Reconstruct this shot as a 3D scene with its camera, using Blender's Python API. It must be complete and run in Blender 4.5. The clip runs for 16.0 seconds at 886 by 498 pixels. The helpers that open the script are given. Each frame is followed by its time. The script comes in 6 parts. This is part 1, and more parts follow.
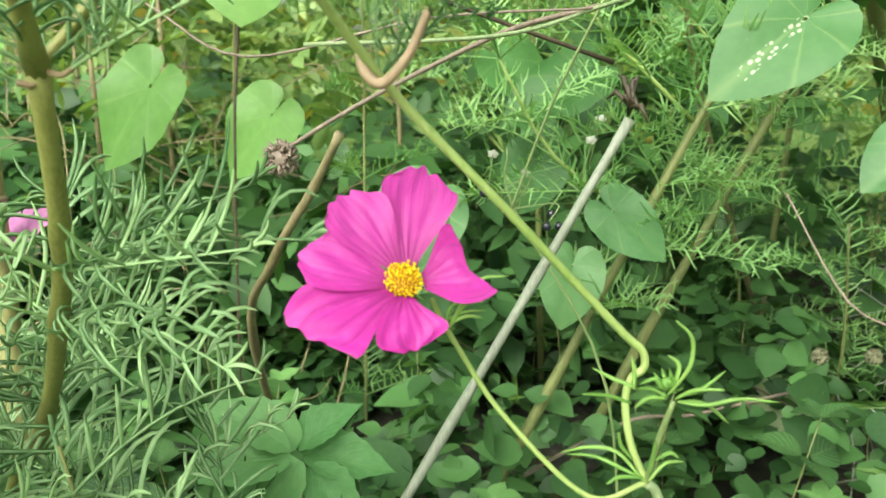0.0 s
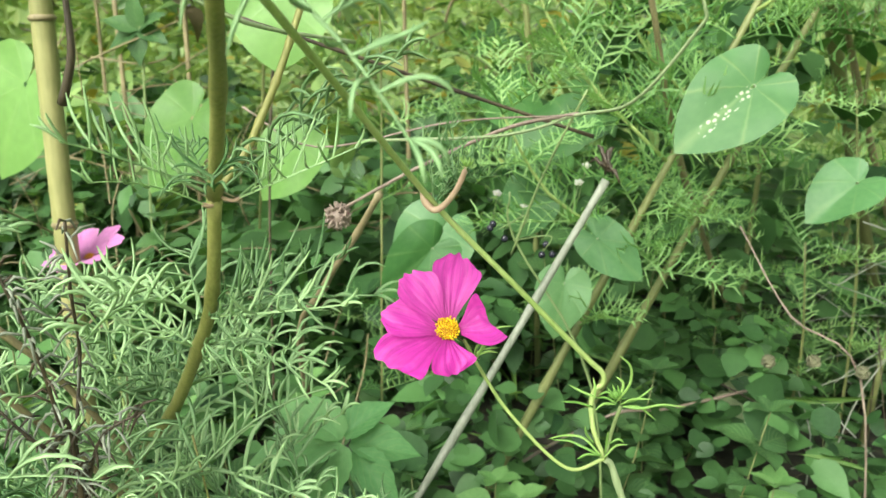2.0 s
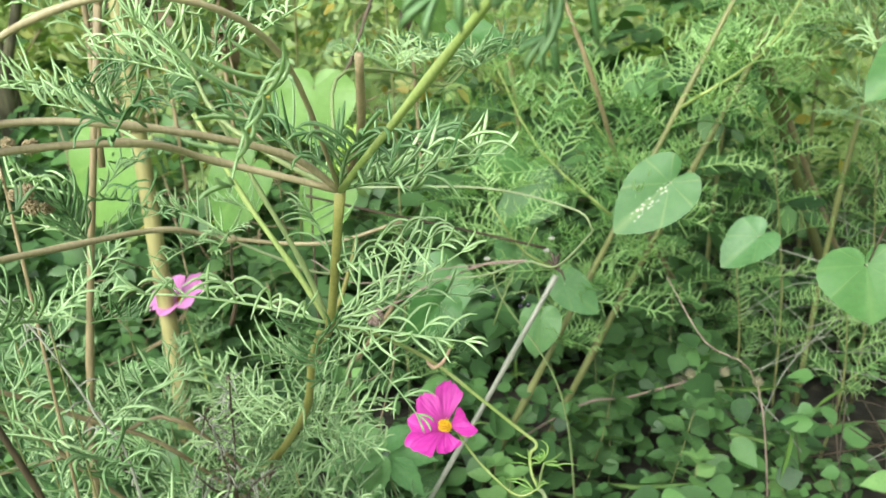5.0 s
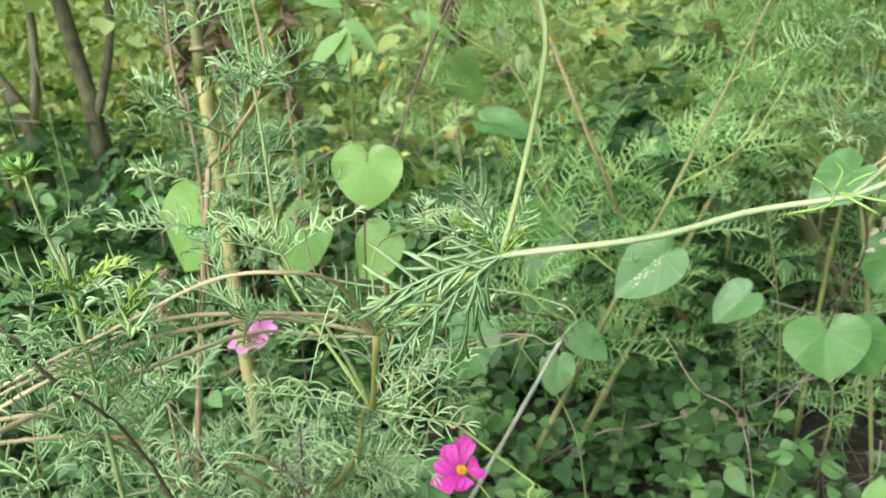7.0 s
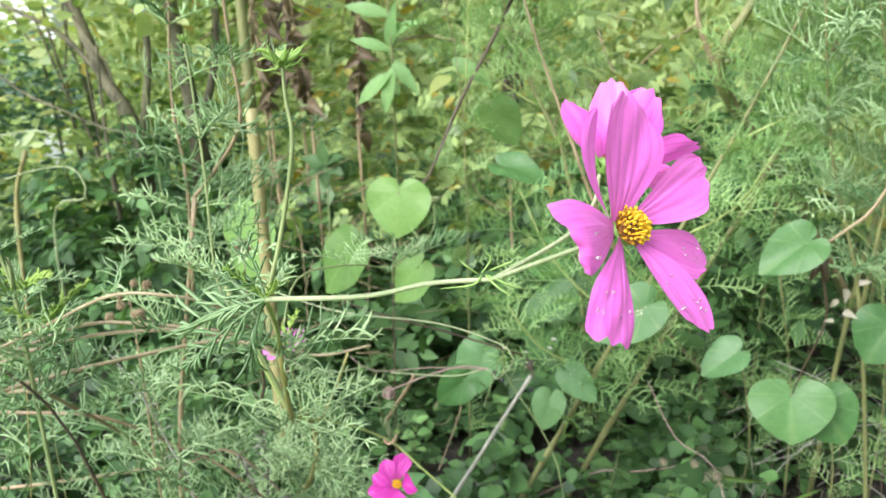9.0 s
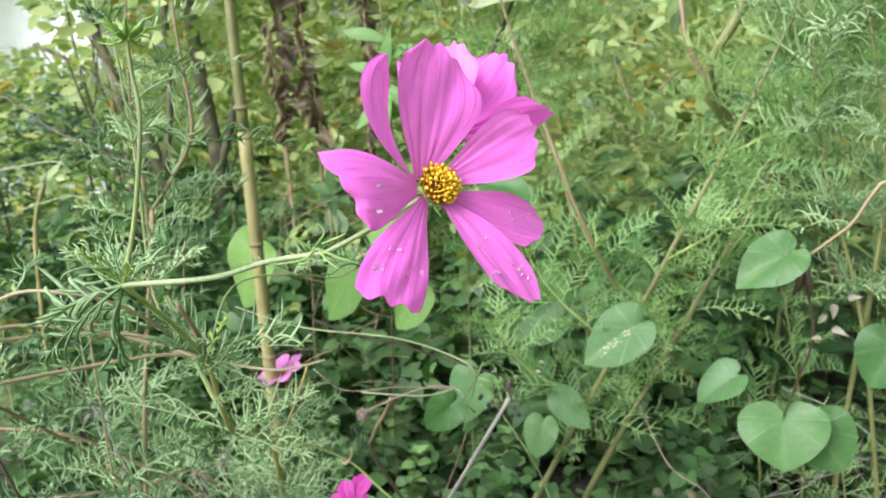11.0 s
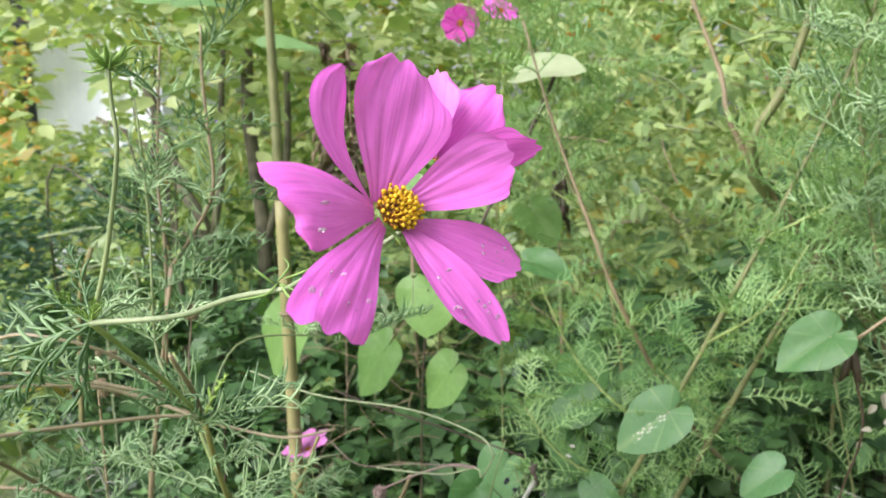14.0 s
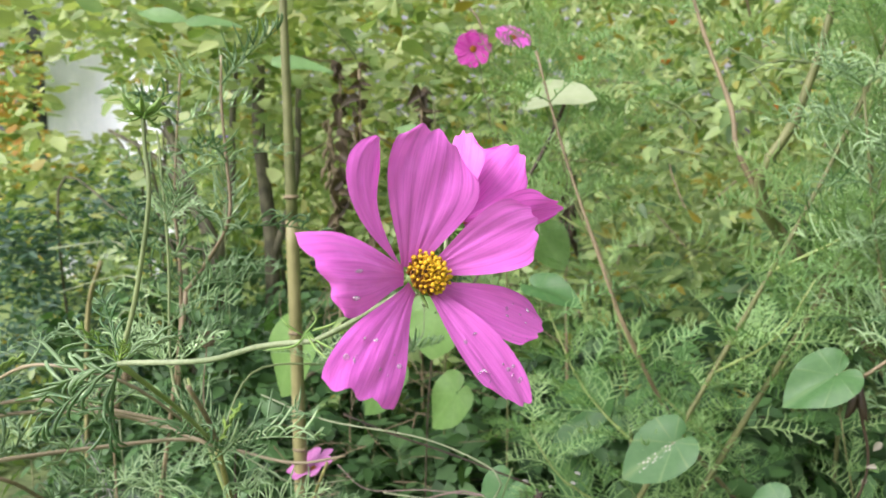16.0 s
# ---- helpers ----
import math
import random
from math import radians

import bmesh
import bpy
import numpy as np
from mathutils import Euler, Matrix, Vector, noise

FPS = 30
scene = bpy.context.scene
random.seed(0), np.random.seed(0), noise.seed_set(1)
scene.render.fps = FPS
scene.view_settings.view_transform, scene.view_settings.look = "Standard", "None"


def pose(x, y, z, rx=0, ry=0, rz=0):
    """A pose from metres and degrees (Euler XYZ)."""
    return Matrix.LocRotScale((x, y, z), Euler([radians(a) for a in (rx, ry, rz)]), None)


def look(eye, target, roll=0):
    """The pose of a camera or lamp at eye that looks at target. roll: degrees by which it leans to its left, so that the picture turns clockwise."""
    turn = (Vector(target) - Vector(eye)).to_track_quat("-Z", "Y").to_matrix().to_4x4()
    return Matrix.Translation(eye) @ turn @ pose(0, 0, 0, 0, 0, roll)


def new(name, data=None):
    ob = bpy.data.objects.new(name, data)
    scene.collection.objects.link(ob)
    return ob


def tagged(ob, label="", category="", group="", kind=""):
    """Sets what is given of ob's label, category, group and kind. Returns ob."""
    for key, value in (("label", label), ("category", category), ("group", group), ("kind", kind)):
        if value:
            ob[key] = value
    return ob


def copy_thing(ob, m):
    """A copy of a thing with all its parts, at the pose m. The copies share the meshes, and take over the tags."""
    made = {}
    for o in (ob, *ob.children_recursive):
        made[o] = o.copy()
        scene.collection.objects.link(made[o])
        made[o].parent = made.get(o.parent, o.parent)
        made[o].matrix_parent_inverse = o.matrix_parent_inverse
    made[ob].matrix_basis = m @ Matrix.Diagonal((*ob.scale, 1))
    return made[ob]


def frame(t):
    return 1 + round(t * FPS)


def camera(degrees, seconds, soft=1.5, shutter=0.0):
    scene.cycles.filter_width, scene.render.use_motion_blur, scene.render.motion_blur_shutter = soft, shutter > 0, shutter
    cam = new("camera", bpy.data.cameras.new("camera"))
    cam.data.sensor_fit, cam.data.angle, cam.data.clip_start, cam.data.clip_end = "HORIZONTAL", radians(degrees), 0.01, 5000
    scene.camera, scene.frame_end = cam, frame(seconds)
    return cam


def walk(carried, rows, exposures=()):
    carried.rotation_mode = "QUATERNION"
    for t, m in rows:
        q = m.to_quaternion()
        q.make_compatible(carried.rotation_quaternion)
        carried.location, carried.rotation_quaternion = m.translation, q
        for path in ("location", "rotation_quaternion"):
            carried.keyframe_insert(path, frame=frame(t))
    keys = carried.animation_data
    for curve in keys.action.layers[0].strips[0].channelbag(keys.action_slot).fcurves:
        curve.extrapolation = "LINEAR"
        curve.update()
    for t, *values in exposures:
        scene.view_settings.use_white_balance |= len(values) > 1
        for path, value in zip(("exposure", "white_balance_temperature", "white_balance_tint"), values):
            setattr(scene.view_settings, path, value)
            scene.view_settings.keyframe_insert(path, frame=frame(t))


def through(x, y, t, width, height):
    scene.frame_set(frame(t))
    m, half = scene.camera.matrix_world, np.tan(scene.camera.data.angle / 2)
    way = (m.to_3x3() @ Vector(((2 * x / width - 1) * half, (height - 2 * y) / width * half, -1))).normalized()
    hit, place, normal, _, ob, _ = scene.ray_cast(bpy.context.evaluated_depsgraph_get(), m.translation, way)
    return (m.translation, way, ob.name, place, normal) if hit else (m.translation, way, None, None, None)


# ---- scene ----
cam = camera(56.3, 16.0)
cam.data.dof.use_dof, cam.data.dof.focus_distance, cam.data.dof.aperture_fstop = True, 0.47, 18.0
PATH = [
    (0, (0.0388, 0.0125, 0.6008), (-0.2510, 1.9471, 0.1843), -1.35),
    (0.5, (0.0370, -0.0056, 0.6128), (-0.2479, 1.9301, 0.1984), -1.26),
    (1, (0.0462, -0.0388, 0.6241), (-0.2338, 1.8978, 0.2103), -1.46),
    (1.5, (0.0468, -0.0853, 0.6471), (-0.2349, 1.8505, 0.2307), -1.46),
    (2, (0.0448, -0.1361, 0.6704), (-0.2396, 1.7945, 0.2326), -1.34),
    (2.5, (0.0540, -0.1762, 0.6998), (-0.2277, 1.7499, 0.2406), -1.61),
    (3, (0.0615, -0.2216, 0.7304), (-0.2275, 1.6954, 0.2388), -2.11),
    (3.5, (0.0709, -0.2612, 0.7678), (-0.2199, 1.6492, 0.2524), -2.77),
    (4, (0.0754, -0.3019, 0.8149), (-0.2273, 1.5985, 0.2698), -3.03),
    (4.2, (0.0817, -0.3210, 0.8384), (-0.2261, 1.5760, 0.2846), -3.33),
    (6.3, (0.1742, -0.5586, 1.0537), (-0.2005, 1.2874, 0.3815), -5.32),
    (6.5, (0.1794, -0.5781, 1.0674), (-0.2043, 1.2680, 0.4006), -5.51),
    (7, (0.2119, -0.5973, 1.1137), (-0.2601, 1.2489, 0.5066), -5.34),
    (7.5, (0.2784, -0.6212, 1.1414), (-0.3616, 1.1815, 0.5577), -4.94),
    (8, (0.3374, -0.6321, 1.1626), (-0.3721, 1.1462, 0.5845), -3.90),
    (8.5, (0.3976, -0.6316, 1.1599), (-0.3368, 1.1436, 0.6035), -3.28),
    (9, (0.4578, -0.6284, 1.1508), (-0.2939, 1.1461, 0.6159), -2.95),
    (9.2, (0.4747, -0.6257, 1.1435), (-0.2770, 1.1507, 0.6149), -2.85),
    (11.3, (0.5753, -0.5516, 1.0982), (-0.3146, 1.1903, 0.6815), -3.62),
    (11.5, (0.5846, -0.5454, 1.0968), (-0.3204, 1.1915, 0.6914), -3.27),
    (12, (0.5757, -0.5348, 1.0774), (-0.3486, 1.2030, 0.7227), -3.34),
    (12.5, (0.5798, -0.5210, 1.0747), (-0.3734, 1.2128, 0.7829), -3.12),
    (13, (0.5867, -0.5107, 1.0616), (-0.3862, 1.2184, 0.8094), -3.22),
    (13.5, (0.5789, -0.5148, 1.0665), (-0.3965, 1.2162, 0.8383), -2.71),
    (14, (0.5775, -0.5152, 1.0665), (-0.4043, 1.2130, 0.8444), -2.59),
    (14.5, (0.5791, -0.5135, 1.0623), (-0.4071, 1.2150, 0.8630), -2.81),
    (15, (0.5779, -0.5188, 1.0724), (-0.4063, 1.2115, 0.8792), -2.27),
    (15.5, (0.5790, -0.5269, 1.0781), (-0.4040, 1.2060, 0.9024), -2.28),
    (16, (0.5751, -0.5298, 1.0911), (-0.4161, 1.1967, 0.8994), -1.47),
]
EXPOSURES = [(0, 0.88, 6850, -3), (4, 0.86, 6500, 9), (6.4, 0.66, 6450, 13), (9, 0.8, 6200, 22), (11.5, 0.58, 6200, 23), (13.5, 0.55, 6220, 25), (14.5, 0.41, 6235, 27), (16, 0.36, 6250, 28)]
walk(cam, [(t, look(*p)) for t, *p in PATH], EXPOSURES)


# ---- world, sun, exposure ----
world = bpy.data.worlds.new("overcast_sky")
scene.world = world
world.use_nodes = True
wn = world.node_tree
sky = wn.nodes.new("ShaderNodeTexSky")
sky.sky_type = "NISHITA"
sky.sun_disc = False
sky.sun_elevation, sky.sun_rotation = radians(42), radians(200)
sky.air_density, sky.dust_density, sky.ozone_density = 1.0, 6.0, 0.6
wn.nodes["Background"].inputs["Strength"].default_value = 0.15
cloud = wn.nodes.new("ShaderNodeHueSaturation")
cloud.inputs["Saturation"].default_value, cloud.inputs["Value"].default_value = 0.2, 1.15
wn.links.new(sky.outputs[0], cloud.inputs["Color"])
wn.links.new(cloud.outputs[0], wn.nodes["Background"].inputs["Color"])
sun = new("sun", bpy.data.lights.new("sun", "SUN"))
sun.data.energy, sun.data.angle, sun.data.color = 2.3, radians(38), (1.0, 0.97, 0.92)
sun.matrix_basis = look((-1.5, -3.8, 4.2), (0, 0.4, 0.4))
RNG = random.Random(7)
UP = Vector((0, 0, 1))


# ---- materials ----
def node_material(name):
    m = bpy.data.materials.new(name)
    m.use_nodes = True
    n = m.node_tree
    return m, n, n.nodes["Principled BSDF"], n.nodes["Material Output"]


def ramp_node(n, source, stops):
    r = n.nodes.new("ShaderNodeValToRGB")
    while len(r.color_ramp.elements) < len(stops):
        r.color_ramp.elements.new(0.5)
    for e, (p, c) in zip(r.color_ramp.elements, stops):
        e.position, e.color = p, (*c, 1)
    n.links.new(source, r.inputs[0])
    return r.outputs[0]


def noise_node(n, scale, detail=3.0, coords=None):
    t = n.nodes.new("ShaderNodeTexNoise")
    t.inputs["Scale"].default_value, t.inputs["Detail"].default_value = scale, detail
    if coords:
        n.links.new(coords, t.inputs["Vector"])
    return t.outputs["Fac"]


def mix_node(n, fac, a, b, kind="MIX"):
    x = n.nodes.new("ShaderNodeMix")
    x.data_type, x.blend_type = "RGBA", kind
    for sock, v in ((x.inputs[0], fac), (x.inputs[6], a), (x.inputs[7], b)):
        if isinstance(v, (int, float)):
            sock.default_value = v
        elif isinstance(v, tuple):
            sock.default_value = (*v, 1)
        else:
            n.links.new(v, sock)
    return x.outputs[2]


def math_node(n, op, a, b=0.0, c=0.0):
    x = n.nodes.new("ShaderNodeMath")
    x.operation = op
    for sock, v in zip(x.inputs, (a, b, c)):
        if isinstance(v, (int, float)):
            sock.default_value = v
        else:
            n.links.new(v, sock)
    return x.outputs[0]


def thin_surface(n, p, out, colour, through, share):
    """Mixes a translucent layer into a thin blade."""
    t = n.nodes.new("ShaderNodeBsdfTranslucent")
    s = n.nodes.new("ShaderNodeMixShader")
    s.inputs[0].default_value = share
    n.links.new(colour, p.inputs["Base Color"])
    n.links.new(mix_node(n, 1.0, colour, through, "MULTIPLY"), t.inputs["Color"])
    n.links.new(p.outputs[0], s.inputs[1])
    n.links.new(t.outputs[0], s.inputs[2])
    n.links.new(s.outputs[0], out.inputs["Surface"])


def leaf_material(name, dark, light, vein=0.0, vein_colour=(0.3, 0.42, 0.16), island=False, share=0.35, rough=0.5, yellow=0.0, palm=False):
    m, n, p, out = node_material(name)
    co = n.nodes.new("ShaderNodeTexCoord")
    coarse = noise_node(n, 9.0, 3.0, co.outputs["Object"])
    fine = noise_node(n, 160.0, 4.0, co.outputs["Object"])
    if island:
        own = n.nodes.new("ShaderNodeNewGeometry").outputs["Random Per Island"]
    else:
        own = n.nodes.new("ShaderNodeObjectInfo").outputs["Random"]
    mixed = math_node(n, "MULTIPLY_ADD", own, 0.5, math_node(n, "MULTIPLY_ADD", coarse, 0.5, math_node(n, "MULTIPLY", fine, 0.12)))
    colour = ramp_node(n, mixed, [(0.22, dark), (0.9, light)])
    if yellow:
        colour = mix_node(n, ramp_node(n, own, [(1 - yellow - 0.02, (0, 0, 0)), (1 - yellow + 0.02, (1, 1, 1))]), colour, (0.34, 0.3, 0.05))
    height = fine
    if vein:
        uv = n.nodes.new("ShaderNodeUVMap")
        sp = n.nodes.new("ShaderNodeSeparateXYZ")
        n.links.new(uv.outputs[0], sp.inputs[0])
        side = math_node(n, "ABSOLUTE", math_node(n, "SUBTRACT", sp.outputs[0], 0.5))
        ribs = math_node(n, "SINE", math_node(n, "MULTIPLY", math_node(n, "SUBTRACT", sp.outputs[1], math_node(n, "MULTIPLY", side, 0.9)), 40.0))
        ribs = math_node(n, "POWER", math_node(n, "MULTIPLY_ADD", ribs, 0.5, 0.5), 14.0)
        mid = math_node(n, "SUBTRACT", 1.0, math_node(n, "MULTIPLY", side, 45.0))
        if palm:
            ribs = math_node(n, "POWER", math_node(n, "MULTIPLY_ADD", math_node(n, "COSINE", math_node(n, "MULTIPLY", side, 50.3)), 0.5, 0.5), 40.0)
        lines = math_node(n, "MAXIMUM", ribs, math_node(n, "MAXIMUM", mid, 0.0))
        lines = math_node(n, "MINIMUM", lines, 1.0)
        colour = mix_node(n, math_node(n, "MULTIPLY", lines, vein), colour, vein_colour)
        height = math_node(n, "SUBTRACT", math_node(n, "MULTIPLY", fine, 0.4), math_node(n, "MULTIPLY", lines, 0.8))
    b = n.nodes.new("ShaderNodeBump")
    b.inputs["Strength"].default_value, b.inputs["Distance"].default_value = 0.25, 0.002
    n.links.new(height, b.inputs["Height"])
    n.links.new(b.outputs[0], p.inputs["Normal"])
    p.inputs["Roughness"].default_value = rough
    p.inputs["Specular IOR Level"].default_value = 0.4
    thin_surface(n, p, out, colour, (0.95, 1.0, 0.45), share)
    return m


def stem_material(name, dark, light, scale=60.0, rough=0.55, island=False):
    m, n, p, out = node_material(name)
    co = n.nodes.new("ShaderNodeTexCoord")
    coarse = noise_node(n, 14.0, 3.0, co.outputs["Object"])
    along = n.nodes.new("ShaderNodeMapping")
    along.inputs["Scale"].default_value = (1.0, 1.0, 0.15)
    n.links.new(co.outputs["Object"], along.inputs[0])
    fine = noise_node(n, scale * 9, 4.0, along.outputs[0])
    v = math_node(n, "MULTIPLY_ADD", fine, 0.5, math_node(n, "MULTIPLY", coarse, 0.7))
    n.links.new(ramp_node(n, v, [(0.4, dark), (0.8, light)]), p.inputs["Base Color"])
    b = n.nodes.new("ShaderNodeBump")
    b.inputs["Strength"].default_value, b.inputs["Distance"].default_value = 0.4, 0.001
    n.links.new(fine, b.inputs["Height"])
    n.links.new(b.outputs[0], p.inputs["Normal"])
    p.inputs["Roughness"].default_value = rough
    return m


def petal_material(name, inner, outer, streak):
    """Streaks run from the claw of the petal to its tip."""
    m, n, p, out = node_material(name)
    uv = n.nodes.new("ShaderNodeUVMap")
    stretch = n.nodes.new("ShaderNodeMapping")
    stretch.inputs["Scale"].default_value = (14.0, 0.9, 1.0)
    n.links.new(uv.outputs[0], stretch.inputs[0])
    lines = noise_node(n, 2.2, 5.0, stretch.outputs[0])
    sp = n.nodes.new("ShaderNodeSeparateXYZ")
    n.links.new(uv.outputs[0], sp.inputs[0])
    colour = ramp_node(n, sp.outputs[1], [(0.0, inner), (0.35, outer), (1.0, tuple(min(1, c * 1.12) for c in outer))])
    colour = mix_node(n, ramp_node(n, lines, [(0.46, (0, 0, 0)), (0.72, (0.65, 0.65, 0.65))]), colour, streak)
    fan = math_node(n, "ADD", math_node(n, "MULTIPLY", sp.outputs[0], 62.0), math_node(n, "MULTIPLY", lines, 5.0))
    veins = math_node(n, "POWER", math_node(n, "MULTIPLY_ADD", math_node(n, "SINE", fan), 0.5, 0.5), 9.0)
    colour = mix_node(n, math_node(n, "MULTIPLY", veins, 0.2), colour, tuple(c * 0.72 for c in streak))
    blotch = noise_node(n, 5.0, 3.0, uv.outputs[0])
    colour = mix_node(n, ramp_node(n, blotch, [(0.5, (0, 0, 0)), (0.75, (0.35, 0.35, 0.35))]), colour, tuple(min(1, c * 1.3 + 0.06) for c in outer))
    own = n.nodes.new("ShaderNodeObjectInfo").outputs["Random"]
    colour = mix_node(n, math_node(n, "MULTIPLY", own, 0.12), colour, (0.85, 0.42, 0.72))
    b = n.nodes.new("ShaderNodeBump")
    b.inputs["Strength"].default_value, b.inputs["Distance"].default_value = 0.22, 0.001
    n.links.new(math_node(n, "SUBTRACT", lines, math_node(n, "MULTIPLY", veins, 0.5)), b.inputs["Height"])
    n.links.new(b.outputs[0], p.inputs["Normal"])
    p.inputs["Roughness"].default_value = 0.5
    p.inputs["Sheen Weight"].default_value = 0.1
    thin_surface(n, p, out, colour, (1.0, 0.75, 0.95), 0.32)
    return m


def spotted_material(name, base, spot):
    """A heart-shaped blade with pale specks beside its midrib."""
    m = leaf_material(name, *base, vein=0.25, palm=True)
    n, p = m.node_tree, m.node_tree.nodes["Principled BSDF"]
    co = n.nodes.new("ShaderNodeTexCoord").outputs["Object"]
    v = n.nodes.new("ShaderNodeTexVoronoi")
    v.inputs["Scale"].default_value = 17.0
    n.links.new(co, v.inputs["Vector"])
    specks = ramp_node(n, v.outputs["Distance"], [(0.34, (1, 1, 1)), (0.46, (0, 0, 0))])
    sp = n.nodes.new("ShaderNodeSeparateXYZ")
    n.links.new(co, sp.inputs[0])
    band = math_node(n, "LESS_THAN", math_node(n, "ABSOLUTE", math_node(n, "SUBTRACT", sp.outputs[1], 0.03)), 0.075)
    band = math_node(n, "MULTIPLY", band, math_node(n, "LESS_THAN", math_node(n, "ABSOLUTE", math_node(n, "SUBTRACT", sp.outputs[0], 0.34)), 0.36))
    was = p.inputs["Base Color"].links[0].from_socket
    n.links.new(mix_node(n, math_node(n, "MULTIPLY", band, specks), was, spot), p.inputs["Base Color"])
    return m


# pale end of the leaf ramp stands in for sky glints on the lobes
M_FEATHER = leaf_material("feathery_leaf", (0.045, 0.15, 0.045), (0.52, 0.75, 0.39), share=0.25, rough=0.25)
M_FEATHER_BRIGHT = leaf_material("young_feathery_leaf", (0.16, 0.32, 0.05), (0.32, 0.5, 0.1), share=0.3)
M_FEATHER_FAR = leaf_material("distant_feathery_leaf", (0.1, 0.26, 0.075), (0.42, 0.64, 0.27), share=0.4)
M_HEART = leaf_material("heart_leaf", (0.042, 0.135, 0.036), (0.1, 0.235, 0.068), palm=True, vein=0.12, share=0.3, rough=0.42)
M_HEART_YELLOW = leaf_material("yellowing_heart_leaf", (0.085, 0.19, 0.045), (0.17, 0.33, 0.085), palm=True, vein=0.12, share=0.3, rough=0.42)
M_HEART_DARK = leaf_material("dark_heart_leaf", (0.055, 0.16, 0.055), (0.125, 0.26, 0.1), palm=True, vein=0.12, share=0.3, rough=0.42)
M_SPOT = spotted_material("spotted_heart_leaf", ((0.05, 0.15, 0.048), (0.1, 0.225, 0.078)), (0.55, 0.58, 0.42))
M_PALE = leaf_material("pale_leaf", (0.3, 0.4, 0.2), (0.45, 0.52, 0.33), palm=True, vein=0.2)
M_WEED = leaf_material("weed_leaf", (0.025, 0.08, 0.026), (0.085, 0.19, 0.06), vein=0.3)
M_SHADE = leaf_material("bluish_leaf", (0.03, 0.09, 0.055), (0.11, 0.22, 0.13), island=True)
M_COVER = leaf_material("ground_cover_leaf", (0.015, 0.05, 0.018), (0.115, 0.26, 0.08), island=True)
M_SHRUB = leaf_material("shrub_leaf", (0.045, 0.13, 0.035), (0.44, 0.6, 0.22), island=True, yellow=0.05, share=0.4, rough=0.38)
M_SHRUB_YELLOW = leaf_material("yellow_green_leaf", (0.12, 0.26, 0.055), (0.6, 0.7, 0.31), island=True, yellow=0.06, share=0.4, rough=0.38)
M_LANCE = leaf_material("lance_leaf", (0.1, 0.24, 0.07), (0.2, 0.38, 0.13), vein=0.2)
M_AUTUMN = leaf_material("autumn_leaf", (0.42, 0.22, 0.04), (0.62, 0.46, 0.1), island=True)
M_GRASS = leaf_material("grass_blade", (0.06, 0.15, 0.03), (0.16, 0.28, 0.06), island=True)
M_STEM = stem_material("green_stem", (0.2, 0.29, 0.07), (0.34, 0.43, 0.15))
M_STEM_OLIVE = stem_material("olive_stem", (0.14, 0.15, 0.035), (0.28, 0.28, 0.085))
M_STEM_THICKET = stem_material("thicket_stem", (0.1, 0.12, 0.04), (0.2, 0.22, 0.08))
M_STEM_DULL = stem_material("dull_green_stem", (0.12, 0.18, 0.065), (0.23, 0.3, 0.12))
M_STEM_PALE = stem_material("pale_green_stem", (0.16, 0.22, 0.1), (0.3, 0.37, 0.2))
M_STEM_PINK = stem_material("pinkish_stem", (0.21, 0.185, 0.1), (0.37, 0.33, 0.2))
M_STEM_RED = stem_material("reddish_stem", (0.24, 0.15, 0.09), (0.42, 0.3, 0.21))
M_STEM_BROWN = stem_material("brown_stem", (0.14, 0.115, 0.055), (0.3, 0.25, 0.14))
M_DRY = stem_material("dry_stem", (0.14, 0.1, 0.08), (0.34, 0.27, 0.22))
M_DEAD = stem_material("withered_stem", (0.02, 0.015, 0.009), (0.085, 0.06, 0.032))
M_STICK = stem_material("grey_stick", (0.13, 0.15, 0.11), (0.3, 0.32, 0.26))
M_BAMBOO = stem_material("bamboo", (0.18, 0.18, 0.065), (0.3, 0.29, 0.12), scale=20)
M_BARK = stem_material("bark", (0.03, 0.033, 0.018), (0.17, 0.17, 0.095), scale=12, rough=0.85)
M_PETAL = petal_material("magenta_petal", (0.34, 0.008, 0.2), (0.53, 0.014, 0.34), (0.3, 0.006, 0.2))
M_PETAL_LIGHT = petal_material("pink_petal", (0.62, 0.12, 0.5), (0.82, 0.165, 0.68), (0.56, 0.07, 0.47))
M_PETAL_PALE = petal_material("faded_pink_petal", (0.36, 0.1, 0.27), (0.55, 0.2, 0.46), (0.42, 0.11, 0.34))
M_YELLOW = stem_material("yellow_floret", (0.62, 0.34, 0.004), (0.85, 0.62, 0.01), rough=0.6)
M_OCHRE = stem_material("ochre_floret", (0.3, 0.11, 0.012), (0.6, 0.27, 0.015), rough=0.6)
M_CORE = stem_material("brown_floret", (0.16, 0.06, 0.008), (0.4, 0.17, 0.015), rough=0.7)
M_ANTHER = stem_material("dark_anther", (0.03, 0.012, 0.005), (0.12, 0.05, 0.015), rough=0.6)
M_BRACT = leaf_material("bract", (0.12, 0.27, 0.05), (0.3, 0.48, 0.13), share=0.2)
M_DEAD_LEAF = leaf_material("dead_brown_leaf", (0.045, 0.038, 0.022), (0.16, 0.13, 0.075))
M_BLEACHED = leaf_material("bleached_leaf", (0.22, 0.22, 0.16), (0.45, 0.44, 0.35))
M_BROAD = leaf_material("soft_broad_leaf", (0.1, 0.27, 0.09), (0.22, 0.44, 0.17), vein=0.15, share=0.3)
